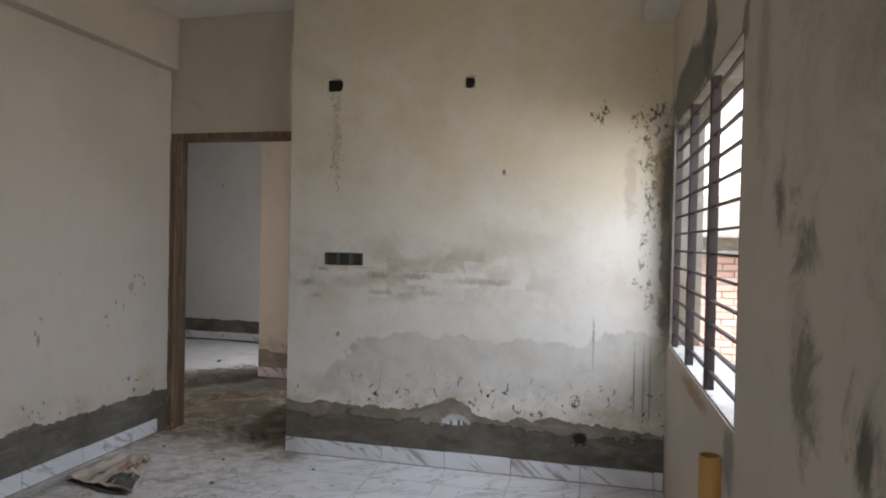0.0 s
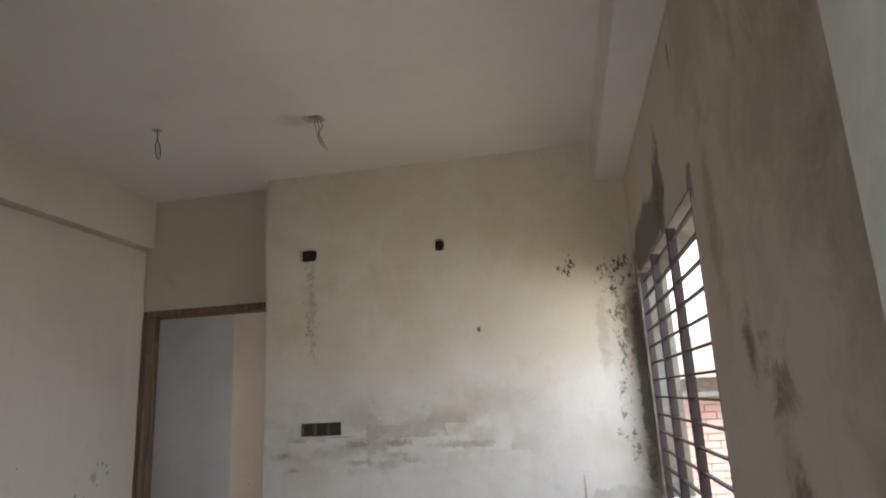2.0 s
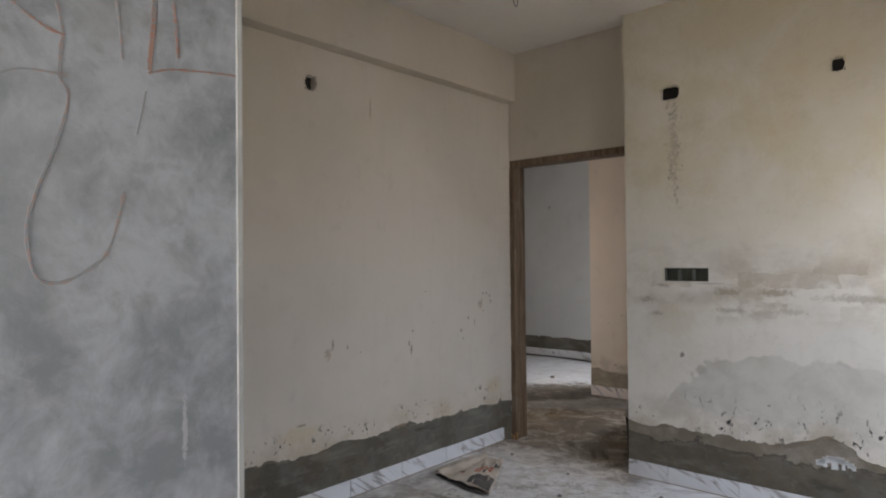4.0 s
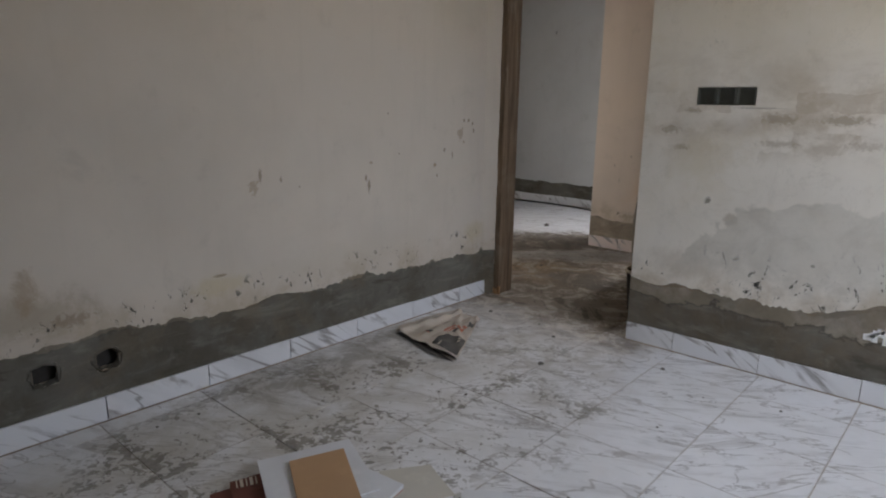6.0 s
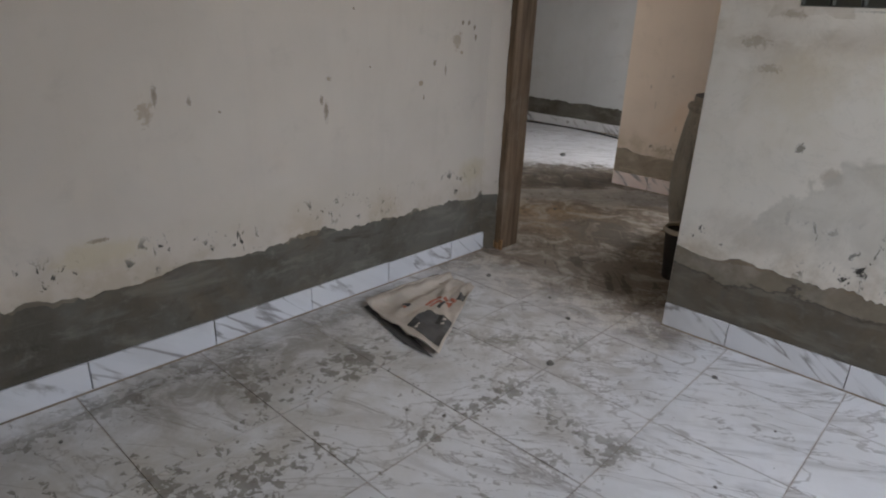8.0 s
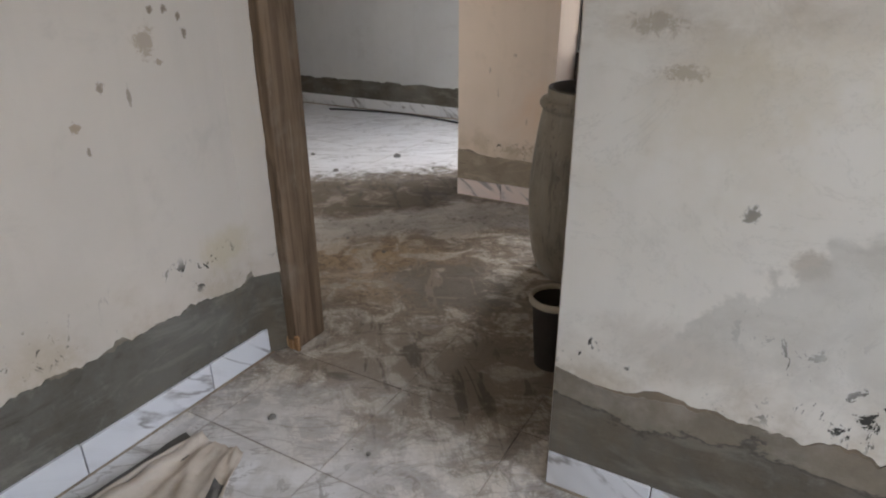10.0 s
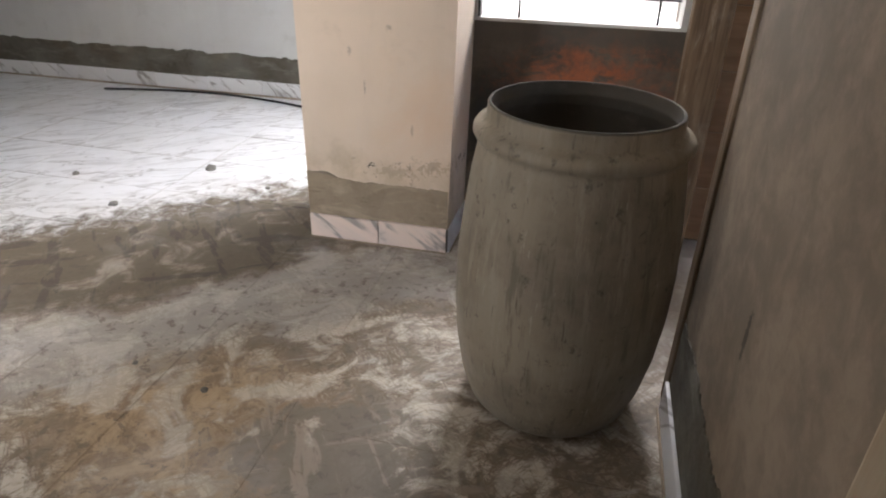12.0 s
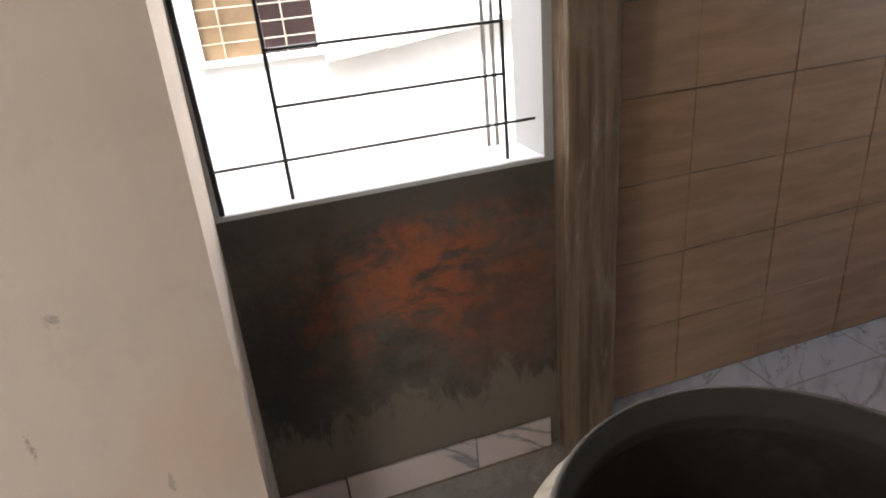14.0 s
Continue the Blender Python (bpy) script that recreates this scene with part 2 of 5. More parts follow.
left_stains = [
    ((0, 2.62, 0.84), (0, 0.030, 0.050), (0.32, 0.235, 0.15), 0.6, 1.2, 0.7), ((0, 2.655, 0.885), (0, 0.010, 0.035), (0.19, 0.135, 0.085), 0.7, 0.9, 0.6), ((0, 2.76, 0.86), (0, 0.009, 0.02), (0.19, 0.135, 0.085), 0.6, 1.0, 0.6),
    ((0, 3.285, 0.785), (0, 0.014, 0.045), (0.19, 0.135, 0.085), 0.75, 0.8, 0.7), ((0, 3.265, 0.83), (0, 0.012, 0.022), (0.19, 0.135, 0.085), 0.7, 0.8, 0.7), ((0, 3.30, 0.905), (0, 0.014, 0.010), (0.32, 0.235, 0.15), 0.7, 0.9, 0.6),
    ((0, 4.00, 1.04), (0, 0.035, 0.045), (0.32, 0.235, 0.15), 0.6, 1.0, 0.6), ((0, 4.03, 1.11), (0, 0.010, 0.014), (0.19, 0.135, 0.085), 0.8, 0.9, 0.5), ((0, 4.07, 1.11), (0, 0.011, 0.012), (0.19, 0.135, 0.085), 0.8, 0.9, 0.5),
    ((0, 4.11, 1.09), (0, 0.009, 0.012), (0.19, 0.135, 0.085), 0.8, 0.9, 0.5), ((0, 4.12, 1.05), (0, 0.010, 0.016), (0.19, 0.135, 0.085), 0.8, 0.9, 0.5), ((0, 4.03, 0.985), (0, 0.014, 0.010), (0.32, 0.235, 0.15), 0.7, 0.9, 0.5),
    ((0, 3.86, 0.945), (0, 0.012, 0.016), (0.19, 0.135, 0.085), 0.7, 0.9, 0.5), ((0, 3.93, 0.915), (0, 0.008, 0.026), (0.19, 0.135, 0.085), 0.6, 0.9, 0.5), ((0, 3.78, 0.865), (0, 0.018, 0.016), (0.32, 0.235, 0.15), 0.8, 0.9, 0.5),
    ((0, 3.80, 0.805), (0, 0.006, 0.012), (0.19, 0.135, 0.085), 0.7, 0.9, 0.5), ((0, 3.50, 0.94), (0, 0.005, 0.005), (0.19, 0.135, 0.085), 0.8, 0.9, 0.5), ((0, 3.42, 1.15), (0, 0.006, 0.006), (0.19, 0.135, 0.085), 0.8, 0.9, 0.5),
    ((0, 2.42, 0.43), (0, 0.20, 0.06), (0.50, 0.42, 0.27), 0.6, 0.9, 0.7), ((0, 1.75, 0.46), (0, 0.30, 0.12), (0.33, 0.27, 0.19), 0.6, 1.1, 0.8),
    ((0, 4.15, 0.42), (0, 0.14, 0.09), (0.50, 0.42, 0.27), 0.6, 0.9, 0.7), ((0, 2.44, 0.475), (0, 0.035, 0.008), (0.19, 0.135, 0.085), 0.7, 1.0, 0.5),
    ((0, 2.86, 0.82), (0, 0.006, 0.006), (0.19, 0.135, 0.085), 0.8, 0.9, 0.5), ((0, 2.95, 2.27), (0, 0.012, 0.10), (0.32, 0.235, 0.15), 0.5, 0.9, 0.7), ((0, 3.1, 0.45), (0, 0.9, 0.10), (0.52, 0.46, 0.37), 0.4, 1.0, 0.9),
    ((0, 1.72, 0.55), (0, 0.05, 0.10), (0.32, 0.235, 0.15), 0.6, 1.3, 0.7), ((0, 1.85, 0.42), (0, 0.10, 0.03), (0.19, 0.135, 0.085), 0.5, 1.3, 0.7),
]
M_LEFT = plaster("limewash_left", (0.595, 0.528, 0.45), DARK, left_stains, flecks=(0.31, 0.47), yellow=0.3)
win_stains = [
    ((0, 1.869, 1.39), (0, 0.12, 0.11), (0.17, 0.145, 0.10), 0.78, 1.9, 0.9), ((0, 1.869, 1.270), (0, 0.10, 0.22), (0.24, 0.205, 0.15), 0.3, 2.0, 1.0),
    ((0, 2.029, 1.487), (0, 0.07, 0.10), (0.15, 0.125, 0.085), 0.8, 1.6, 1.0), ((0, 1.804, 1.098), (0, 0.13, 0.15), (0.17, 0.145, 0.10), 0.78, 1.9, 0.9),
    ((0, 1.535, 1.062), (0, 0.09, 0.14), (0.09, 0.08, 0.06), 0.85, 1.6, 0.9),
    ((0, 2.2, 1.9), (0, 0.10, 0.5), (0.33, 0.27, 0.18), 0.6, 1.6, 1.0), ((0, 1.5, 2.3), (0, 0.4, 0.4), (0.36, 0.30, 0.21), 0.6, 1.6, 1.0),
    ((0, 1.45, 0.85), (0, 0.12, 0.25), (0.10, 0.095, 0.085), 0.7, 1.0, 0.7), ((0, 3.0, 2.20), (0, 0.12, 0.26), CEM, 0.8, 1.6, 0.35),
    ((0, 3.5, 2.15), (0, 0.7, 0.16), CEM, 0.85, 0.7, 0.3), ((0, 2.42, 2.04), (0, 0.06, 0.07), CEM, 0.7, 1.5, 0.35),
    ((0, 4.10, 1.5), (0, 0.10, 0.75), CEM, 0.85, 0.7, 0.3), ((0, 2.5, 0.72), (0, 0.10, 0.20), CEM, 0.6, 1.1, 0.7),
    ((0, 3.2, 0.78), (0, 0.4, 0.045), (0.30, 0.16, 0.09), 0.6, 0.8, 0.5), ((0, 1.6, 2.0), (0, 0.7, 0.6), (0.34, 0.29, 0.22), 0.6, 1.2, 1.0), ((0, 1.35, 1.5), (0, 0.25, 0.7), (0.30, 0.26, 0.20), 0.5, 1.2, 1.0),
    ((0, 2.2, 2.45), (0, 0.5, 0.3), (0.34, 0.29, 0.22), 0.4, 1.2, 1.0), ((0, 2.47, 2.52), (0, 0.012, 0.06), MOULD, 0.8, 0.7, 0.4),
]
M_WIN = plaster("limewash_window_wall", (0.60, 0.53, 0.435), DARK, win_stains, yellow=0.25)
M_PLAIN = plaster("limewash_plain", (0.64, 0.575, 0.495), DARK, yellow=0.3)
M_HALL = plaster("limewash_grey", (0.56, 0.56, 0.55), DARK)
M_PIER = plaster("limewash_pier", (0.72, 0.60, 0.492), DARK,
                 [((-1.72, 0, 0.33), (0.06, 0, 0.03), BROWN, 0.6, 2.4, 0.4), ((-1.85, 0, 0.30), (0.10, 0, 0.02), BROWN, 0.5, 2.4, 0.4),
                  ((-1.72, 0, 0.50), (0.28, 0, 0.28), (0.68, 0.46, 0.30), 0.4, 1.0, 1.0), ((-1.97, 0, 0.60), (0.004, 0, 0.03), DARK, 0.5, 1.6, 0.6),
                  ((-1.88, 0, 0.80), (0.010, 0, 0.012), DARK, 0.4, 1.8, 0.6), ((-2.02, 0, 0.72), (0.008, 0, 0.016), DARK, 0.4, 1.8, 0.6), ((-1.80, 0, 0.46), (0.006, 0, 0.02), DARK, 0.4, 1.6, 0.6)],
                 flecks=(0.225, 0.345))
M_SIDE = plaster("cement_side_wall", (0.262, 0.208, 0.155), (0.12, 0.099, 0.077), mottle=0.4, stains=
                 [((0, 4.95, 0.55), (0, 0.012, 0.06), MOULD, 0.7, 1.0, 0.5), ((0, 5.1, 0.95), (0, 0.3, 0.25), (0.17, 0.145, 0.115), 0.5, 1.0, 1.0)])
M_CEIL = plaster("ceiling_paint", (0.74, 0.70, 0.63), (0.33, 0.30, 0.26),
                 [((-0.35, 3.35, 0), (0.14, 0.14, 0), BROWN, 0.35, 0.9, 0.9), ((-1.07, 1.97, 0), (0.22, 0.22, 0), BROWN, 0.4, 0.9, 1.0)])
part_stains = [((0, 0.742, 1.765), (0, 0.005, 0.025), (0.8, 0.8, 0.8), 0.8, 0.7, 0.5),
               ((0, 0.70, 1.70), (0, 0.06, 0.14), (0.30, 0.31, 0.29), 0.5, 1.0, 0.9),
               ((0, 0.62, 1.45), (0, 0.12, 0.2), (0.60, 0.62, 0.65), 0.5, 1.2, 1.0),
               ((0, 0.80, 1.15), (0, 0.004, 0.05), (0.75, 0.75, 0.78), 0.7, 0.8, 0.5)]
M_PART = plaster("cement_partition", (0.575, 0.60, 0.645), (0.24, 0.265, 0.285), part_stains, mottle=0.62)
M_PARTR = plaster("pale_partition", (0.60, 0.61, 0.56), (0.30, 0.31, 0.28), mottle=0.25)


def cement(name, base, stain, crust=None):
    """Bare cement; crust: the height over which scraps of tan plaster still cling to it."""
    n = Nodes(name)
    a, b, f = n.noise(3.0, 6, 0.65), n.noise(14.0, 6, 0.7), n.noise(90.0, 3, 0.7)
    w = n.noise(4.0, 6, 0.65, stretch=(1.0, 1.0, 3.5), distort=0.6)
    c = n.mix(n.range(a, 0.35, 0.68), base, stain)
    c = n.mix(n.range(w, 0.50, 0.70, 0, 0.6), c, tuple(1.55 * v for v in base))
    c = n.mix(n.range(b, 0.55, 0.78, 0, 0.5), c, tuple(1.8 * v for v in base))
    c = n.mix(n.range(w, 0.42, 0.30, 0, 0.7), c, tuple(0.7 * v for v in stain))
    c = n.mix(n.range(n.noise(1.5, 6, 0.7, distort=0.4), 0.50, 0.66, 0, 0.5), c, (1.15 * base[0], 0.97 * base[1], 0.78 * base[2]))
    if crust:
        ragged = n.math("ADD", n.axis(2), n.math("MULTIPLY", n.math("SUBTRACT", n.noise(3.4, 8, 0.68, stretch=(1, 1, 1.7), distort=0.5), 0.5), 0.26))
        scrap = n.math("MULTIPLY", n.range(ragged, crust, crust + 0.012), n.range(b, 0.32, 0.62, 0.55, 0.95))
        c = n.mix(scrap, c, n.mix(n.range(a, 0.42, 0.60), (0.30, 0.265, 0.215), (0.215, 0.18, 0.135)))
        c = n.mix(n.range(n.math("ABSOLUTE", n.math("SUBTRACT", ragged, crust)), 0.010, 0.0, 0.0, 0.6), c, (0.06, 0.055, 0.045))
    return n.done(c, 0.93, n.math("ADD", b, n.math("MULTIPLY", f, 0.4)), 0.7, 0.006, spec=0.15)


M_CEM = cement("bare_cement", (0.150, 0.140, 0.119), (0.098, 0.087, 0.067))
M_CEMF = cement("bare_cement_crusted", (0.150, 0.140, 0.119), (0.098, 0.087, 0.067), crust=0.265)
M_CEML = cement("bare_cement_light", (0.26, 0.24, 0.20), (0.17, 0.15, 0.12))
M_CEMT = cement("bare_cement_tan", (0.31, 0.255, 0.19), (0.20, 0.16, 0.12))
M_CONC = cement("outdoor_concrete", (0.42, 0.41, 0.38), (0.28, 0.27, 0.25))
M_GROUT = cement("grout", (0.42, 0.37, 0.305), (0.32, 0.275, 0.22))


def panel_material():
    n = Nodes("cement_and_brick_panel")
    a, b = n.noise(5.0, 6, 0.7), n.noise(16.0, 6, 0.75)
    drip = n.noise(9.0, 7, 0.72, stretch=(1.6, 1.6, 0.7), distort=0.4)
    c = n.mix(n.range(a, 0.36, 0.66), (0.15, 0.125, 0.098), (0.075, 0.066, 0.056))
    c = n.mix(n.math("MULTIPLY", n.spot((-1.58, YW, 0.35), (0.12, 0, 0.45), b, 0.6, 0.8), 0.75), c, (0.055, 0.053, 0.05))
    course = n.noise(7.0, 6, 0.66, stretch=(1.0, 1, 1.9), distort=0.5)
    c = n.mix(n.math("MULTIPLY", n.spot((-1.22, YW, 0.57), (0.40, 0, 0.26), b, 0.9, 1.0), n.range(course, 0.42, 0.56, 0.0, 0.95)), c, (0.40, 0.125, 0.055))
    c = n.mix(n.math("MULTIPLY", n.spot((-1.05, YW, 0.45), (0.25, 0, 0.3), b, 0.8, 0.9), 0.5), c, (0.22, 0.10, 0.062))
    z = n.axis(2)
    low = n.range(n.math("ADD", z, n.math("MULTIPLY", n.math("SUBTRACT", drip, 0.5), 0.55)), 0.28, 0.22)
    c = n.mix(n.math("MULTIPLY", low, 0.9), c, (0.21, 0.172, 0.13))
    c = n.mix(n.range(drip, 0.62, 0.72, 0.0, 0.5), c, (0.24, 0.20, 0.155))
    # evenly darker along the top edge
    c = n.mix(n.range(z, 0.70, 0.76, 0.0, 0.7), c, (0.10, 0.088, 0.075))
    return n.done(c, 0.9, b, 0.6, 0.006, spec=0.25)


M_PANEL = panel_material()


def marble(name, pinkish=0.0, dirty=True):
    n = Nodes(name)
    comb = n.t.nodes.new("ShaderNodeCombineXYZ")
    for i, k in enumerate((9.0, 14.0, 4.0)):
        n.link(n.math("MULTIPLY", n.rand, k), comb.inputs[i])
    turn = n.t.nodes.new("ShaderNodeVectorRotate")
    turn.rotation_type = "Z_AXIS"
    n.link(n.pos, turn.inputs["Vector"])
    n.link(n.math("ADD", n.math("MULTIPLY", n.rand, 0.5), -0.9), turn.inputs["Angle"])
    p = n.vec("ADD", turn.outputs[0], comb.outputs[0])
    base = ((0.79, 0.795, 0.81) if dirty else (0.70, 0.70, 0.71)) if not pinkish else (0.70, 0.58, 0.52)
    if dirty:
        v2 = n.noise(3.2, 6, 0.62, at=p, distort=0.6, stretch=(1.0, 4.5, 3.0))
        v3 = n.noise(2.2, 7, 0.58, at=p, distort=1.3, stretch=(0.8, 2.6, 2.0))
    else:
        sk = n.vec("ADD", n.pos, comb.outputs[0])
        shear = n.math("ADD", n.math("ADD", n.axis(0), n.axis(1)), n.math("MULTIPLY", n.axis(2), 1.2))
        cmb = n.t.nodes.new("ShaderNodeCombineXYZ")
        n.link(shear, cmb.inputs[0])
        n.link(n.math("MULTIPLY", n.axis(2), 0.5), cmb.inputs[1])
        n.link(n.math("MULTIPLY", n.rand, 20.0), cmb.inputs[2])
        v2 = n.noise(5.5, 5, 0.55, at=cmb.outputs[0], distort=0.5)
        v3 = n.noise(3.6, 6, 0.5, at=cmb.outputs[0], distort=0.7)
    c = n.mix(n.range(v2, 0.48, 0.70, 0.0, 0.6 if dirty else 0.4), base, (0.45, 0.44, 0.435))
    thin = n.range(n.math("ABSOLUTE", n.math("SUBTRACT", v3, 0.5)), 0.016 if dirty else 0.03, 0.0, 0.0, 0.75 if dirty else 0.9)
    c = n.mix(n.math("MULTIPLY", thin, n.range(v2, 0.40, 0.54)), c, (0.27, 0.25, 0.24))
    if dirty:
        v4 = n.noise(1.5, 6, 0.5, at=p, distort=0.9, stretch=(0.7, 2.2, 1.5))
        long = n.range(n.math("ABSOLUTE", n.math("SUBTRACT", v4, 0.5)), 0.010, 0.0, 0.0, 0.65)
        c = n.mix(long, c, (0.33, 0.31, 0.30))
    rough = 0.30
    if dirty:
        x, y = n.axis(0), n.axis(1)
        b, s = n.noise(2.2, 5, 0.65), n.noise(13.0, 6, 0.72, distort=0.7)
        s2 = n.noise(31.0, 6, 0.62, distort=0.5)
        sm = n.noise(5.0, 7, 0.62, at=turn.outputs[0], distort=1.1, stretch=(1.0, 2.6, 1))

        def joint(v, at):
            f = n.math("FRACT", n.math("ADD", n.math("DIVIDE", n.math("SUBTRACT", v, at), 0.40), 20.5))
            return n.math("ABSOLUTE", n.math("SUBTRACT", f, 0.5))
        near = n.math("MULTIPLY", n.math("MINIMUM", joint(x, -0.245), joint(y, 2.70)), 0.40)
        line = n.math("MULTIPLY", n.range(near, 0.0065, 0.001), n.range(s, 0.32, 0.58, 0.08, 0.42))
        c = n.mix(line, c, (0.33, 0.285, 0.235))
        film = n.range(n.math("ADD", n.noise(0.9, 4), n.math("MULTIPLY", s, 0.35)), 0.55, 0.85, 0.0, 0.26)
        c = n.mix(film, c, (0.48, 0.46, 0.42))
        # tan film and loose flakes of dry mortar along the long wall
        zone = n.spot((-1.45, 2.5, 0), (0.95, 2.2, 0), b, 0.7, 0.9)
        scum = n.math("MULTIPLY", zone, n.range(n.noise(4.0, 6, 0.7, distort=0.6), 0.36, 0.62, 0.15, 0.68))
        c = n.mix(scum, c, (0.45, 0.42, 0.36))
        foot = n.math("MULTIPLY", n.spot((-1.15, 3.65, 0), (0.85, 0.75, 0), b, 0.9, 0.9), n.range(n.noise(5.5, 7, 0.68, distort=0.8), 0.44, 0.60, 0.1, 0.62))
        c = n.mix(foot, c, (0.35, 0.315, 0.265))
        grime = n.math("MULTIPLY", n.spot((-1.05, 3.75, 0), (0.75, 0.60, 0), b, 0.9, 0.7), n.range(n.noise(15.0, 7, 0.7, distort=0.9), 0.57, 0.63, 0.0, 0.6))
        c = n.mix(grime, c, (0.17, 0.145, 0.115))
        swept = n.math("MULTIPLY", n.spot((-1.78, 3.0, 0), (0.34, 1.25, 0), b, 0.8, 0.9), n.range(n.noise(8.0, 7, 0.7, distort=0.8), 0.38, 0.58, 0.15, 0.75))
        c = n.mix(swept, c, (0.26, 0.235, 0.195))
        dust = n.math("MULTIPLY", n.spot((-1.71, 3.25, 0), (0.15, 0.08, 0), s, 1.1, 0.6), n.range(s2, 0.42, 0.55, 0.2, 0.9))
        c = n.mix(dust, c, (0.66, 0.64, 0.61))
        crowd = n.math("MULTIPLY", n.range(n.noise(3.4, 4, 0.6), 0.36, 0.66, -0.16, 0.07), 1.0)
        crowd = n.math("ADD", crowd, n.range(near, 0.07, 0.0, 0.0, 0.07))
        flake = n.math("MULTIPLY", n.spot((-1.25, 2.50, 0), (0.85, 1.35, 0), b, 0.9, 0.5), n.range(n.math("ADD", s2, crowd), 0.545, 0.575))
        c = n.mix(n.math("MULTIPLY", flake, 0.78), c, n.mix(n.range(s, 0.4, 0.6), (0.235, 0.215, 0.175), (0.155, 0.137, 0.11)))
        # mud trodden through the doorway and hall
        hall = n.math("MULTIPLY", n.range(n.math("ADD", y, n.math("MULTIPLY", b, 0.9)), 4.15, 4.75),
                      n.range(n.math("ADD", n.math("ADD", y, n.math("MULTIPLY", x, -0.85)), n.math("MULTIPLY", n.math("SUBTRACT", s, 0.5), 1.2)), 8.85, 8.45))
        hall = n.math("MULTIPLY", hall, n.range(x, -0.70, -0.85))
        crumb = n.noise(6.0, 8, 0.62, distort=0.9)

        def drag(angle, scale, along):
            r = n.t.nodes.new("ShaderNodeVectorRotate")
            r.rotation_type = "Z_AXIS"
            r.inputs["Angle"].default_value = angle
            n.link(n.pos, r.inputs["Vector"])
            return n.noise(scale, 6, 0.6, at=r.outputs[0], distort=0.5, stretch=(1.0, along, 1))
        d1, d2 = drag(0.9, 3.4, 4.5), drag(-0.5, 2.8, 4.0)
        track = n.math("MAXIMUM", n.range(d1, 0.55, 0.60), n.range(d2, 0.57, 0.62))
        span = n.math("SUBTRACT", y, n.math("MULTIPLY", x, 0.85))
        rag = n.math("MULTIPLY", n.math("SUBTRACT", b, 0.5), 1.1)
        mud = n.mix(n.range(crumb, 0.43, 0.56), (0.52, 0.465, 0.385), (0.24, 0.19, 0.135))
        d3 = drag(2.1, 4.0, 5.0)
        scrape = n.range(n.math("ABSOLUTE", n.math("SUBTRACT", d1, 0.47)), 0.030, 0.004)
        for other, mid_at in ((d2, 0.5), (d3, 0.48), (drag(0.3, 6.0, 4.0), 0.5)):
            scrape = n.math("MAXIMUM", scrape, n.range(n.math("ABSOLUTE", n.math("SUBTRACT", other, mid_at)), 0.026, 0.004))
        mud = n.mix(n.math("MULTIPLY", scrape, n.range(crumb, 0.36, 0.56, 0.25, 0.95)), mud, (0.155, 0.115, 0.075))
        mud = n.mix(n.range(crumb, 0.565, 0.60, 0.0, 0.65), mud, (0.17, 0.135, 0.10))
        mud = n.mix(n.math("MULTIPLY", track, 0.35), mud, (0.18, 0.145, 0.105))
        mud = n.mix(n.range(d2, 0.40, 0.35, 0.0, 0.5), mud, (0.46, 0.43, 0.39))
        ochre = n.spot((-2.05, 5.02, 0), (0.60, 0.42, 0), b, 0.7, 0.7)
        mud = n.mix(n.math("MULTIPLY", ochre, n.range(crumb, 0.40, 0.48, 0.25, 0.85)), mud, n.mix(n.range(s, 0.4, 0.6), (0.42, 0.305, 0.18), (0.22, 0.15, 0.085)))
        clay = n.spot((-1.66, 5.02, 0), (0.34, 0.26, 0), s, 1.2, 0.4)
        mud = n.mix(n.math("MULTIPLY", clay, n.range(crumb, 0.36, 0.46, 0.1, 0.9)), mud, n.mix(track, (0.15, 0.125, 0.095), (0.24, 0.20, 0.155)))
        deep = n.math("MULTIPLY", n.range(n.math("ADD", span, rag), 7.5, 7.85), n.range(crumb, 0.32, 0.48, 0.5, 0.95))
        mud = n.mix(deep, mud, n.mix(track, (0.125, 0.099, 0.068), (0.078, 0.061, 0.045)))
        # pale band: reflected window sheen put into the mud's colour
        strip = n.math("MULTIPLY", n.range(n.math("ADD", span, rag), 7.1, 7.35), n.range(n.math("ADD", span, rag), 7.75, 7.5))
        mud = n.mix(n.math("MULTIPLY", strip, 0.6), mud, (0.40, 0.385, 0.36))
        mud = n.mix(n.math("MULTIPLY", n.range(s2, 0.56, 0.60, 0, 0.6), n.range(crumb, 0.47, 0.55)), mud, (0.11, 0.085, 0.062))
        c = n.mix(n.math("MULTIPLY", hall, n.range(b, 0.30, 0.52, 0.85, 0.98)), c, mud)
        door = n.spot((-1.42, 4.42, 0), (0.80, 0.48, 0), s, 0.9, 0.8)
        c = n.mix(n.math("MULTIPLY", door, n.range(crumb, 0.42, 0.54, 0.35, 0.85)), c, n.mix(track, (0.26, 0.22, 0.175), (0.12, 0.097, 0.075)))
        edge = n.spot((-1.0, 6.2, 0), (0.7, 0.9, 0), b, 0.5, 0.6)
        c = n.mix(n.math("MULTIPLY", edge, 0.6), c, (0.36, 0.33, 0.29))
        speck = n.range(n.noise(45.0, 3, 0.6), 0.735, 0.76)
        c = n.mix(speck, c, (0.10, 0.085, 0.07))
        rough = n.range(n.math("ADD", film, n.math("ADD", hall, scum)), 0.0, 0.9, 0.30, 0.62)
        return n.done(c, rough, s, 0.12, 0.002, spec=0.4)
    return n.done(c, n.range(v2, 0.3, 0.7, 0.3, 0.5), v2, 0.05, 0.002, spec=0.4)


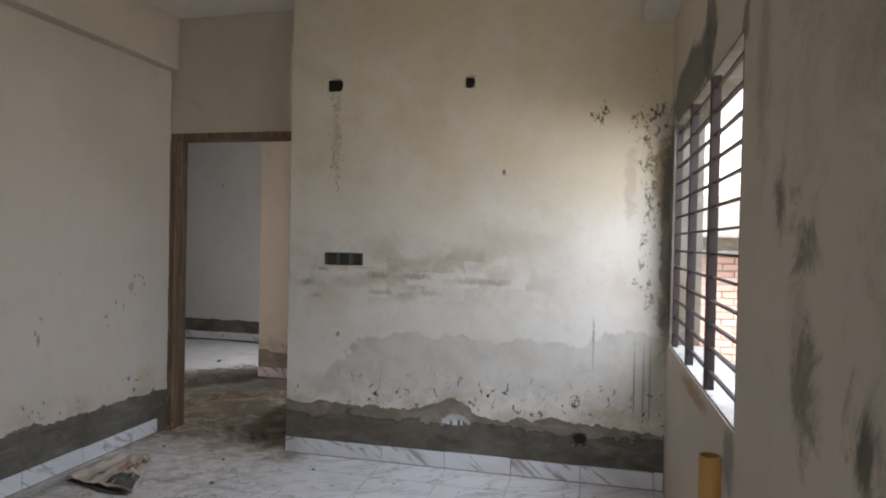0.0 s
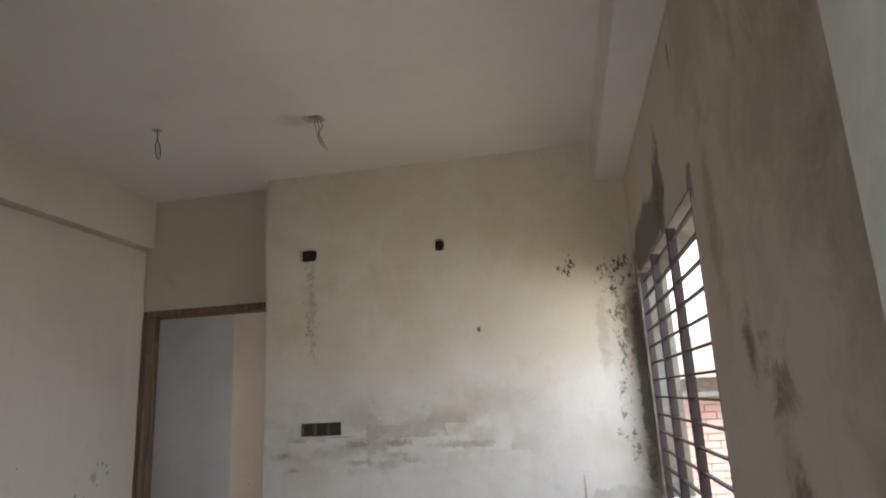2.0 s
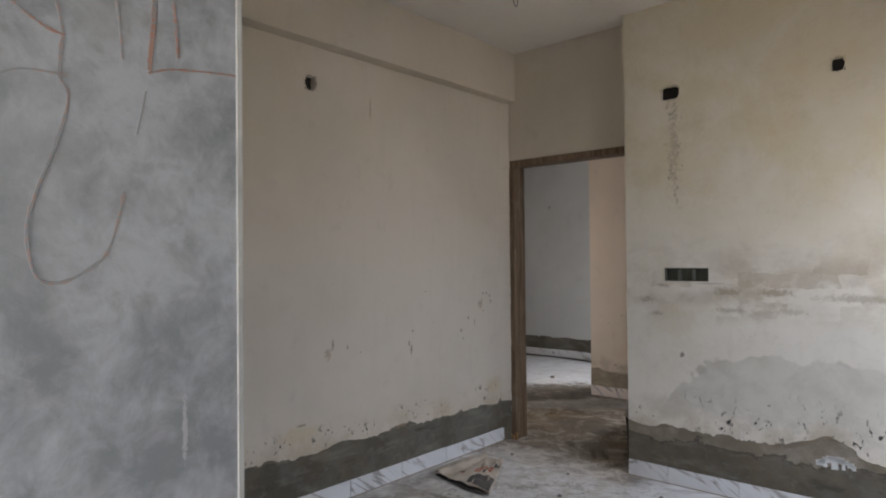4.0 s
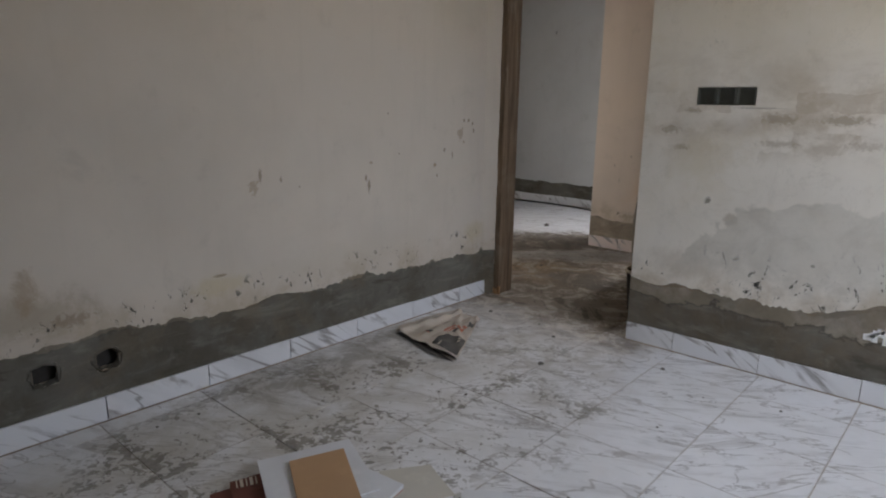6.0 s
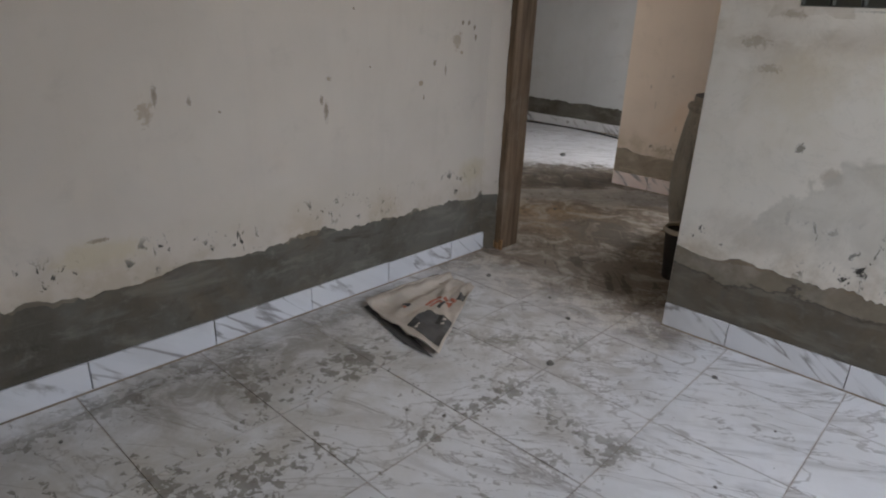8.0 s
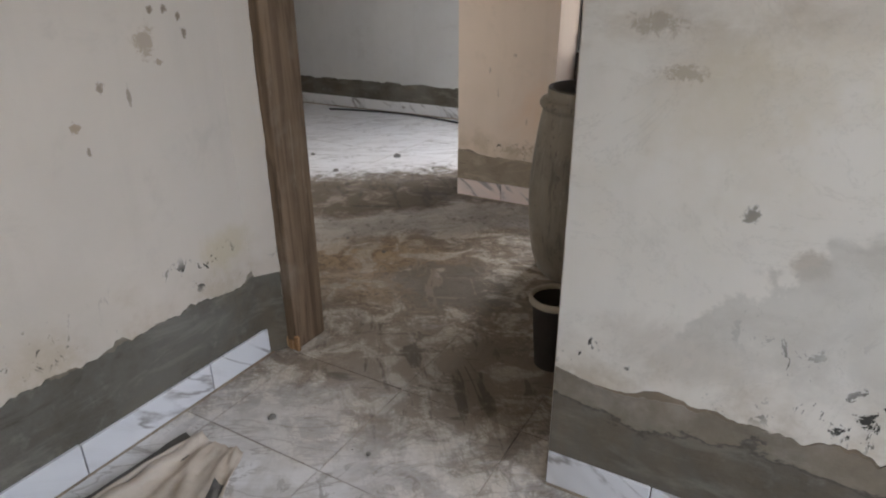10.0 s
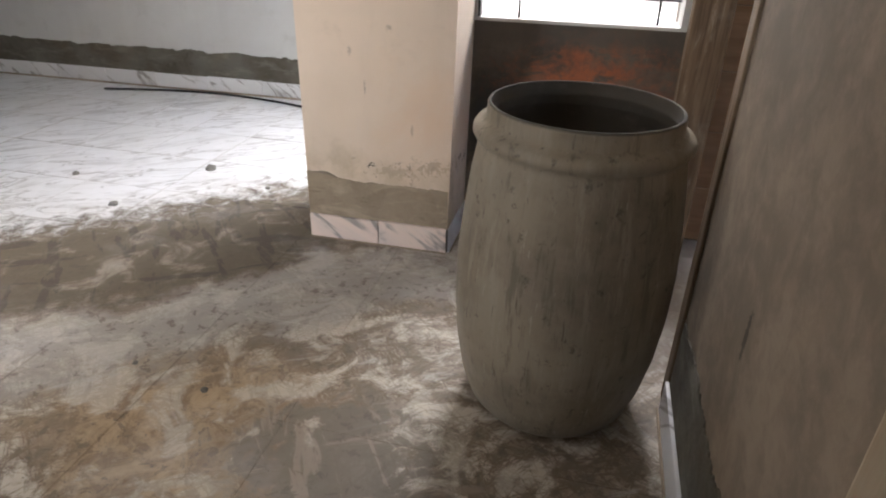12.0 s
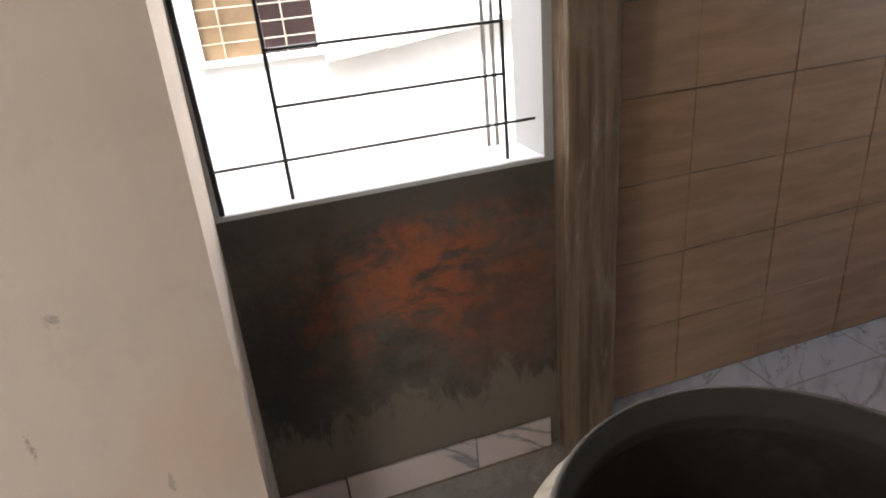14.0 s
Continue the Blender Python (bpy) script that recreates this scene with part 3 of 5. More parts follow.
M_TILE = marble("marble_floor_tile")
M_SKIRT = marble("marble_skirting", dirty=False)
M_SKIRTP = marble("pink_marble_skirting", pinkish=1.0, dirty=False)


def wood(name, a, b, c, rough=0.75, axis=2):
    n = Nodes(name)
    st = [14.0, 14.0, 14.0]
    st[axis] = 0.7
    g = n.noise(3.0, 7, 0.65, stretch=tuple(st), distort=0.4)
    d = n.noise(4.0, 5, 0.65)
    col = n.mix(n.range(g, 0.36, 0.66), a, b)
    col = n.mix(n.range(d, 0.52, 0.72, 0.0, 0.7), col, c)
    st[axis] = 1.6
    worn = n.noise(1.3, 7, 0.72, stretch=tuple(st), distort=0.6)
    col = n.mix(n.range(worn, 0.56, 0.66, 0.0, 0.6), col, tuple(0.45 * v for v in b))
    col = n.mix(n.range(worn, 0.42, 0.34, 0.0, 0.6), col, tuple(1.35 * v for v in c))
    return n.done(col, rough, g, 0.4, 0.003, spec=0.25)


M_WOOD = wood("weathered_door_wood", (0.24, 0.165, 0.105), (0.125, 0.084, 0.052), (0.27, 0.22, 0.165))
M_WOODG = wood("grey_door_wood", (0.33, 0.24, 0.15), (0.17, 0.115, 0.068), (0.36, 0.305, 0.23))
M_SPLIT = wood("split_wood", (0.50, 0.30, 0.15), (0.30, 0.16, 0.07), (0.40, 0.25, 0.14))


def plain(name, col, rough=0.6, metal=0.0, grain=40.0, vary=0.25, bump=0.15):
    n = Nodes(name)
    a = n.noise(grain, 5, 0.65)
    b = n.noise(grain / 9, 4, 0.6)
    c = n.mix(n.range(b, 0.4, 0.7), col, tuple(v * (1 - vary) for v in col))
    c = n.mix(n.range(a, 0.5, 0.75, 0, 0.4), c, tuple(min(1, v * (1 + vary) + 0.01) for v in col))
    return n.done(c, rough, a, bump, 0.002, metal=metal, spec=0.35)


M_BOARD = plain("wood_print_board", (0.50, 0.31, 0.165), 0.5, grain=12, vary=0.12, bump=0.03)
M_STEEL = plain("dark_red_oxide_steel", (0.034, 0.022, 0.02), 0.6, 0.2)
M_STEELB = plain("black_steel", (0.03, 0.03, 0.032), 0.5, 0.3)
M_BOX = plain("dark_metal_box", (0.12, 0.12, 0.10), 0.65, 0.2)
M_HOLE = plain("rough_dark_recess", (0.05, 0.045, 0.04), 0.95)
M_WIRE = plain("grey_wire", (0.16, 0.15, 0.14), 0.5)
M_CABLE = plain("black_cable", (0.018, 0.018, 0.02), 0.45)
M_BUCKET = plain("dusty_black_plastic", (0.06, 0.051, 0.043), 0.65)
M_RIM = plain("pale_dusty_plastic", (0.46, 0.40, 0.31), 0.75)
M_INSIDE = plain("grimy_plastic", (0.10, 0.086, 0.068), 0.85, grain=15, vary=0.45)
M_LIP = plain("worn_grey_rim", (0.08, 0.072, 0.06), 0.92, grain=30, vary=0.5)
M_PIPE = plain("ochre_pipe", (0.40, 0.215, 0.05), 0.5)
M_PAPER = plain("white_sheet", (0.70, 0.71, 0.73), 0.7, grain=25, vary=0.1)
M_GREYT = plain("grey_tile_back", (0.56, 0.53, 0.46), 0.8, grain=20)
M_PRINT = plain("red_brown_print", (0.15, 0.048, 0.034), 0.6)
M_CREAM = plain("cream_print", (0.62, 0.52, 0.42), 0.6)
M_SPLITW = plain("raw_tile_edge", (0.52, 0.36, 0.30), 0.85, grain=30, vary=0.4)
M_STONE = plain("grey_rubble", (0.20, 0.19, 0.17), 0.9)
M_WHITEP = plain("white_paint_run", (0.72, 0.72, 0.70), 0.6)
M_FACADE = plain("white_facade", (0.80, 0.80, 0.78), 0.9, grain=6, vary=0.08)
M_SHUT = plain("brown_shutter", (0.12, 0.08, 0.042), 0.6)
M_SHUTD = plain("dark_room_glass", (0.025, 0.016, 0.016), 0.25)
M_GROUND = plain("bare_earth", (0.36, 0.31, 0.24), 0.95, grain=3)


def barrel_material():
    n = Nodes("grey_dusty_plastic")
    drip = n.noise(5.0, 6, 0.7, stretch=(6, 6, 0.6))
    b, s = n.noise(5.0, 5, 0.65), n.noise(26.0, 6, 0.75)
    c = n.mix(n.range(b, 0.35, 0.7), (0.295, 0.252, 0.192), (0.20, 0.168, 0.126))
    c = n.mix(n.range(drip, 0.50, 0.66, 0, 0.75), c, (0.33, 0.29, 0.23))
    c = n.mix(n.range(drip, 0.46, 0.34, 0, 0.6), c, (0.12, 0.10, 0.075))
    thin = n.noise(9.0, 6, 0.7, stretch=(9, 9, 0.9))
    c = n.mix(n.range(thin, 0.60, 0.70, 0, 0.7), c, (0.09, 0.075, 0.06))
    c = n.mix(n.range(thin, 0.38, 0.28, 0, 0.8), c, (0.40, 0.365, 0.305))
    c = n.mix(n.range(s, 0.58, 0.68, 0, 0.7), c, (0.085, 0.07, 0.055))
    return n.done(c, n.range(drip, 0.3, 0.8, 0.5, 0.8), s, 0.25, 0.003, spec=0.3)


M_BARREL = barrel_material()


def ktile_material():
    n = Nodes("brown_wall_tile")
    g = n.noise(3.0, 6, 0.6, stretch=(1.2, 1.2, 9.0), distort=0.5)
    c = n.mix(n.range(g, 0.35, 0.68), (0.45, 0.275, 0.155), (0.34, 0.20, 0.105))
    c = n.mix(n.range(n.rand, 0.0, 1.0, 0.0, 0.25, False), c, (0.40, 0.27, 0.19))
    return n.done(c, 0.38, g, 0.05, 0.002, spec=0.45)


M_KTILE = ktile_material()


def brick_material():
    n = Nodes("red_brick")
    c = n.mix(n.rand, (0.60, 0.41, 0.345), (0.52, 0.34, 0.28))
    c = n.mix(n.range(n.noise(20, 5, 0.7), 0.5, 0.75, 0, 0.5), c, (0.66, 0.52, 0.44))
    return n.done(c, 0.95, n.noise(60, 4), 0.4, 0.004, spec=0.15)


M_BRICK = brick_material()


def bag_material():
    n = Nodes("printed_paper_sack")
    w = n.noise(14, 6, 0.7)
    c = n.mix(n.range(n.noise(5, 5), 0.35, 0.7), (0.54, 0.475, 0.40), (0.40, 0.35, 0.29))
    return n.done(n.mix(n.range(w, 0.55, 0.75, 0, 0.6), c, (0.28, 0.24, 0.20)), 0.85, w, 0.4, 0.004, spec=0.2)


M_BAG = bag_material()
M_BAGD = plain("dark_grey_sack_print", (0.115, 0.108, 0.10), 0.85, grain=22, vary=0.5)
M_BAGR = plain("faded_red_print", (0.46, 0.16, 0.10), 0.8, grain=30)


# ---- mesh helpers ----
def mesh(name, verts, faces):
    me = bpy.data.meshes.new(name)
    me.from_pydata([tuple(v) for v in verts], [], faces)
    me.update()
    return me


def part(name, me, material, parent=None, label="", smooth=False):
    """Links a mesh, or a bmesh, as one object under a thing."""
    if isinstance(me, bmesh.types.BMesh):
        bm, me = me, bpy.data.meshes.new(name)
        bmesh.ops.recalc_face_normals(bm, faces=bm.faces)
        bm.to_mesh(me)
        bm.free()
    if not me.materials:
        me.materials.append(material)
    if smooth:
        me.shade_smooth()
    ob = new(name, me)
    ob.parent = parent
    if label:
        ob["label"] = label
    return ob


def block(x0, x1, y0, y1, z0, z1, bevel=0.0, seg=2):
    bm = bmesh.new()
    bmesh.ops.create_cube(bm, size=1.0)
    for v in bm.verts:
        v.co = Vector((x0 + (v.co.x + 0.5) * (x1 - x0), y0 + (v.co.y + 0.5) * (y1 - y0), z0 + (v.co.z + 0.5) * (z1 - z0)))
    if bevel:
        bmesh.ops.bevel(bm, geom=list(bm.edges), offset=bevel, segments=seg, affect="EDGES", profile=0.6)
    return bm


def rod(points, radius, sides=8, cap=True):
    """A tube along points."""
    bm = bmesh.new()
    pts = [Vector(p) for p in points]
    rings = []
    for i, p in enumerate(pts):
        d = (pts[min(i + 1, len(pts) - 1)] - pts[max(i - 1, 0)]).normalized()
        up = Vector((0, 0, 1)) if abs(d.z) < 0.9 else Vector((1, 0, 0))
        a = d.cross(up).normalized()
        b = d.cross(a)
        rings.append([bm.verts.new(p + radius * (math.cos(2 * math.pi * k / sides) * a + math.sin(2 * math.pi * k / sides) * b)) for k in range(sides)])
    for r, s in zip(rings, rings[1:]):
        for k in range(sides):
            bm.faces.new((r[k], r[(k + 1) % sides], s[(k + 1) % sides], s[k]))
    if cap:
        bm.faces.new(rings[0])
        bm.faces.new(rings[-1])
    return bm


def lathe(profile, centre, sides=48, closed=False, cap=True):
    """A turned body from (radius, height) pairs about a vertical axis."""
    bm = bmesh.new()
    rings = [[bm.verts.new((centre[0] + r * math.cos(2 * math.pi * k / sides), centre[1] + r * math.sin(2 * math.pi * k / sides), centre[2] + h))
              for k in range(sides)] for r, h in profile]
    for r, s in zip(rings, rings[1:]):
        for k in range(sides):
            bm.faces.new((r[k], r[(k + 1) % sides], s[(k + 1) % sides], s[k]))
    if closed:
        for k in range(sides):
            bm.faces.new((rings[-1][k], rings[-1][(k + 1) % sides], rings[0][(k + 1) % sides], rings[0][k]))
    elif cap:
        bm.faces.new(rings[0])
        bm.faces.new(rings[-1])
    return bm


def slab_with_holes(name, axis, p0, p1, u0, u1, z0, z1, material, holes=(), parent=None):
    """A wall (axis 0: faces +-x, 1: +-y) or ceiling (axis 2) between p0 (the face seen) and p1, with holes
    (u0, u1, z0, z1, depth); depth None goes right through, else it is a recess in the face at p0."""
    us = sorted({u0, u1, *[h[0] for h in holes], *[h[1] for h in holes]})
    zs = sorted({z0, z1, *[h[2] for h in holes], *[h[3] for h in holes]})
    sgn = 1 if p1 > p0 else -1
    verts, index, faces = [], {}, []

    def v(p, u, z):
        k = (round(p, 5), round(u, 5), round(z, 5))
        if k not in index:
            index[k] = len(verts)
            verts.append({0: (p, u, z), 1: (u, p, z), 2: (u, z, p)}[axis])
        return index[k]

    def depth(i, j):
        if not (0 <= i < len(us) - 1 and 0 <= j < len(zs) - 1):
            return -1
        cu, cz = (us[i] + us[i + 1]) / 2, (zs[j] + zs[j + 1]) / 2
        for a, b, c, d, e in holes:
            if a < cu < b and c < cz < d:
                return 9 if e is None else e
        return 0

    for i in range(len(us) - 1):
        for j in range(len(zs) - 1):
            d = depth(i, j)
            a, b, c, e = us[i], us[i + 1], zs[j], zs[j + 1]
            if d < 9:
                p = p0 + sgn * d
                faces.append((v(p, a, c), v(p, b, c), v(p, b, e), v(p, a, e)))
                faces.append((v(p1, a, c), v(p1, b, c), v(p1, b, e), v(p1, a, e)))
            for (di, dj, q) in ((-1, 0, ((a, c), (a, e))), (1, 0, ((b, c), (b, e))), (0, -1, ((a, c), (b, c))), (0, 1, ((a, e), (b, e)))):
                n = depth(i + di, j + dj)
                far = p1 if d == 9 else p0 + sgn * max(d, 0)
                if n == -1 and d < 9:
                    faces.append((v(far, *q[0]), v(far, *q[1]), v(p1, *q[1]), v(p1, *q[0])))
                elif n != -1 and d > n:
                    near = p0 + sgn * n
                    faces.append((v(near, *q[0]), v(near, *q[1]), v(far, *q[1]), v(far, *q[0])))
    bm = bmesh.new()
    bv = [bm.verts.new(q) for q in verts]
    for f in faces:
        if len(set(f)) == 4:
            try:
                bm.faces.new([bv[k] for k in f])
            except ValueError:
                pass
    return part(name, bm, material, parent)


def structure(ob, label, category="wall"):
    return tagged(ob, label, category, kind="structure")


def ragged_strip(axis, p, out, u0, u1, z0, top, amp, seed, step=0.02, gaps=()):
    """A thin coat on a wall from z0 up to a broken upper edge. top: height, or a function of u."""
    n = max(4, int((u1 - u0) / step))
    bm = bmesh.new()
    lo, hi = (gaps[0][2], gaps[0][3]) if gaps else (None, None)
    cols = []
    for i in range(n + 1):
        u = u0 + (u1 - u0) * i / n
        t = top(u) if callable(top) else top
        rough = 0.35 + 1.3 * max(0.0, noise.noise((u * 1.7, seed, 21)) + 0.35)
        t += amp * (noise.noise((u * 2.3, seed, 0)) + noise.noise((u * 5.7, seed, 4)) * 0.8
                    + rough * (noise.noise((u * 13.3, seed, 9)) * 0.5 + noise.noise((u * 29.0, seed, 3)) * 0.4 + noise.noise((u * 71.0, seed, 6)) * 0.28)
                    - 1.6 * max(0.0, noise.noise((u * 8.1, seed, 27)) - 0.33))
        zs = [z0, lo, hi, t] if gaps else [z0, t]
        cols.append((u, [[bm.verts.new((q, u, z) if axis == 0 else (u, q, z)) for z in zs] for q in (p + out, p)]))
    for (ua, (fa, ba)), (ub, (fb, bb)) in zip(cols, cols[1:]):
        um = (ua + ub) / 2
        for k in range(len(fa) - 1):
            if gaps and k == 1 and any(g[0] < um < g[1] for g in gaps):
                continue
            bm.faces.new((fa[k], fb[k], fb[k + 1], fa[k + 1]))
        bm.faces.new((fa[-1], fb[-1], bb[-1], ba[-1]))
    for u, (f, b) in (cols[0], cols[-1]):
        for k in range(len(f) - 1):
            bm.faces.new((f[k], f[k + 1], b[k + 1], b[k]))
    return bm


def ragged_ring(axis, p, out, cu, cz, ru, rz, seed, width=0.3, sides=44):
    """Broken plaster round a hole: an uneven ring on a wall or, with axis 2, a ceiling."""
    bm = bmesh.new()
    rows = []
    for k in range(sides):
        t = 2 * math.pi * k / sides
        a = 1 + 0.22 * noise.noise((math.cos(t) * 2, math.sin(t) * 2, seed)) + 0.14 * noise.noise((math.cos(t) * 7, math.sin(t) * 7, seed))
        b = a * (1 + width * (0.7 + 0.6 * noise.noise((math.cos(t) * 3, math.sin(t) * 3, seed + 7))))
        row = []
        for f, o in ((0.84 * a, -0.02 * (1 if out > 0 else -1)), (a, out), (b, 0.15 * out)):
            u, z = cu + f * ru * math.cos(t), cz + f * rz * math.sin(t)
            q = p + o
            row.append(bm.verts.new({0: (q, u, z), 1: (u, q, z), 2: (u, z, q)}[axis]))
        rows.append(row)
    for r, s in zip(rows, rows[1:] + rows[:1]):
        for i in range(2):
            bm.faces.new((r[i], s[i], s[i + 1], r[i + 1]))
    return bm


# ---- walls ----
win_hole = (2.43, 4.06, 0.835, 2.03, None)
structure(slab_with_holes("wall_far", 1, YF, YD + 0.14, XC, XR + 0.16, -0.02, ZC + 0.1, M_FAR,
          [(-0.670, -0.411, 1.215, 1.297, 0.05), (-0.685, -0.565, 2.315, 2.40, 0.06), (0.215, 0.285, 2.305, 2.385, 0.07), (0.90, 0.99, 0.205, 0.285, 0.05)]),
          "stained limewashed plaster wall with empty switch boxes")
structure(slab_with_holes("wall_left", 0, XL, XL - 0.14, YS, YD, -0.02, ZC + 0.1, M_LEFT,
          [(2.475, 2.555, 2.30, 2.385, 0.06), (1.70, 1.80, 0.20, 0.28, 0.05), (1.91, 2.01, 0.20, 0.28, 0.05)]),
          "beige limewashed plaster wall with smears and a bare cement foot")
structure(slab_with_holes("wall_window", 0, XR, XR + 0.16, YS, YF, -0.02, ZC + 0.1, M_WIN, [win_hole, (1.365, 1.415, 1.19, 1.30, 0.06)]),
          "damp-stained plaster wall round the barred window")
# the second opening is unseen, added to let the hall fill lamp through
structure(slab_with_holes("wall_door", 1, YD, YD + 0.14, XWEST, XC, -0.02, ZC + 0.1, M_PLAIN, [(-1.925, XC - 0.001, -0.02, 2.10, None), (-3.65, -2.75, 0.05, 2.10, None)]),
          "plain beige plaster wall above the doorway")
structure(slab_with_holes("wall_passage_left", 0, 0.078, XL, YS, YB, -0.02, ZC + 0.05, M_PART, [(0.465, 0.578, 1.135, 1.262, 0.08)]),
          "bare grey cement wall end with red chalk lines")
structure(slab_with_holes("wall_passage_right", 0, 1.194, XR, YS, YB, -0.02, ZC + 0.05, M_PARTR), "pale plastered wall end beside the opening")
structure(slab_with_holes("wall_back", 1, YS, YS - 0.14, XL - 0.14, XR + 0.16, -0.02, ZC + 0.1, M_PLAIN, [(0.10, 1.15, 0.05, 2.1, None)]), "plain plaster wall with an open doorway")
structure(slab_with_holes("wall_side", 0, -0.91, -0.73, YD + 0.14, 5.40, -0.02, ZC + 0.1, M_SIDE), "dirty cement plastered wall beside the barrel")
structure(slab_with_holes("wall_side_head", 0, -0.91, -0.73, 5.40, YW, 2.1, ZC + 0.1, M_SIDE), "cement plastered wall above the kitchen doorway")
structure(slab_with_holes("wall_hall_window", 1, YW, YW + 0.15, -2.06, -0.86, 0.80, ZC + 0.1, M_HALL, [(-1.64, -0.945, 0.81, 2.05, None)]), "plastered wall round the hall window")
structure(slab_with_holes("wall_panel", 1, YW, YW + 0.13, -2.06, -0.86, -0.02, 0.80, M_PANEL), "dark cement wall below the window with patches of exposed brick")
pier = structure(slab_with_holes("wall_pier", 1, YP, YW, -2.213, -1.665, -0.02, ZC + 0.05, M_PIER), "beige plastered pier with a bare cement foot")
for v in pier.data.vertices:
    v.co.x += 0.018 * v.co.z * (v.co.x > -2)          # the corner leans a little
structure(slab_with_holes("wall_far_room", 1, YFAR, YFAR + 0.14, XWEST - 0.14, -2.2, -0.02, ZC + 0.1, M_HALL, [(-3.85, -3.81, 2.04, 2.08, 0.03)]), "grey-white plaster wall of the far room")
structure(slab_with_holes("wall_far_side", 0, -2.2, -2.06, YW, YFAR + 0.14, -0.02, ZC + 0.1, M_HALL, [(6.62, 7.80, 0.05, 2.15, None)]), "plain plaster wall of the far room with a balcony opening")
structure(slab_with_holes("wall_west", 0, XWEST, XWEST - 0.14, YD, YFAR, -0.02, ZC + 0.1, M_HALL), "plain plaster wall closing the far room")
structure(slab_with_holes("wall_kitchen", 1, YT, YT + 0.13, -0.80, XR + 0.16, -0.02, ZC + 0.1, M_CEML), "kitchen wall behind the brown tiles")
structure(slab_with_holes("wall_kitchen_end", 0, XR, XR + 0.16, YD + 0.14, YT, -0.02, ZC + 0.1, M_PLAIN, [(4.98, 5.93, 1.08, 1.88, None)]), "plain kitchen wall with a window opening")

# ceilings and beams
structure(slab_with_holes("ceiling", 2, ZC, ZC + 0.12, XWEST, XR, YS, YFAR, M_CEIL,
          [(-1.15, -1.02, 1.90, 2.02, 0.08), (-0.30, -0.19, 3.31, 3.40, 0.08), (-1.135, -1.08, 3.215, 3.255, 0.05)]), "flat painted concrete ceiling with fan box holes", "ceiling")
structure(part("beam_left", block(XL, -1.868, YS, YD, 2.548, ZC + 0.03, 0.004), M_LEFT), "shallow plastered beam along the wall", "beam")
structure(part("beam_window", block(1.235, XR, YS, YF, 2.645, ZC + 0.03, 0.005), M_CEIL), "plastered concrete beam over the window wall", "beam")

# bare cement at the foot of the walls
dados = [
    (1, YF, -0.004, XC, XR, lambda u: 0.335 + 0.06 * math.exp(-((u - 0.2) / 0.10) ** 2) - 0.02 * (u > 0.3), 0.026, 1.0, M_CEMF),
    (0, XL, 0.004, YB + 0.13, YD, lambda u: 0.322 - 0.014 * (u - 2.3), 0.032, 2.0, M_CEM),
    (1, YP, -0.004, -2.213, -1.665, lambda u: 0.262 - 0.03 * (u + 2.2), 0.016, 3.0, M_CEMT),
    (1, YFAR, -0.004, XWEST, -2.2, 0.265, 0.024, 4.0, M_CEM),
    (0, -0.91, -0.004, YD + 0.15, 5.39, 0.30, 0.03, 5.0, M_CEM),
]
socket_gaps = {1.0: [(0.905, 0.985, 0.205, 0.285)], 2.0: [(1.71, 1.79, 0.20, 0.28), (1.92, 2.0, 0.20, 0.28)]}
for ax, p, out, u0, u1, top, amp, seed, mat in dados:
    structure(part("trim_bare_cement", ragged_strip(ax, p, out, u0, u1, 0.0, top, amp, seed, 0.005, socket_gaps.get(seed, ())), mat), "strip of bare grey cement with a broken upper edge", "cement strip")
M_CRUST = cement("brown_crust", (0.225, 0.195, 0.155), (0.15, 0.125, 0.096))
for (ax, p, out, u0, u1, top, amp, seed, mat), lift in zip(dados[:3], (0.018, 0.005, 0.004)):
    f = (lambda u, top=top, lift=lift, seed=seed: (top(u) if callable(top) else top) - 0.004 + lift * 3.0 * max(0.0, noise.noise((u * 1.9, seed, 31)) * 2.0 + 0.35) + 0.016 * noise.noise((u * 11.0, seed, 17)))
    structure(part("trim_crust", ragged_strip(ax, p, out * 0.55, u0, u1, 0.12, f, amp, seed + 0.35, 0.006, socket_gaps.get(seed, ())), M_CRUST), "brown crust of old plaster above bare cement", "plaster crust")
structure(part("trim_wall_edge", block(0.070, 0.0805, YB - 0.006, YB + 0.003, 0, ZC, 0.001, 1), M_WHITEP), "white plaster bead down a wall edge", "edge bead")

# door frame of the room
door1 = tagged(new("door_1"), "weathered brown wooden door frame without a door", "door frame", kind="structure")
part("jamb", block(-1.925, -1.883, YD - 0.012, YD + 0.135, 0.0, 2.10, 0.006), M_WOOD, door1)
part("jamb", block(-0.957, XC - 0.002, YD - 0.012, YD + 0.135, 0.0, 2.10, 0.006), M_WOODG, door1)
part("head", block(-1.883, -0.957, YD - 0.012, YD + 0.135, 2.055, 2.10, 0.005), M_WOOD, door1)
part("plaster_line", block(-1.95, XC - 0.002, YD - 0.008, YD + 0.0, 2.10, 2.125, 0.003), M_PLAIN, door1, "rough plaster line")
for k, (x, w, h) in enumerate(((-1.93, 0.018, 0.05), (-1.905, 0.02, 0.035), (-1.88, 0.02, 0.055))):
    part("split_foot", block(x - w / 2, x + w / 2, YD - 0.018, YD - 0.006, 0.0, h, 0.004), M_SPLIT, door1, "freshly split orange wood")



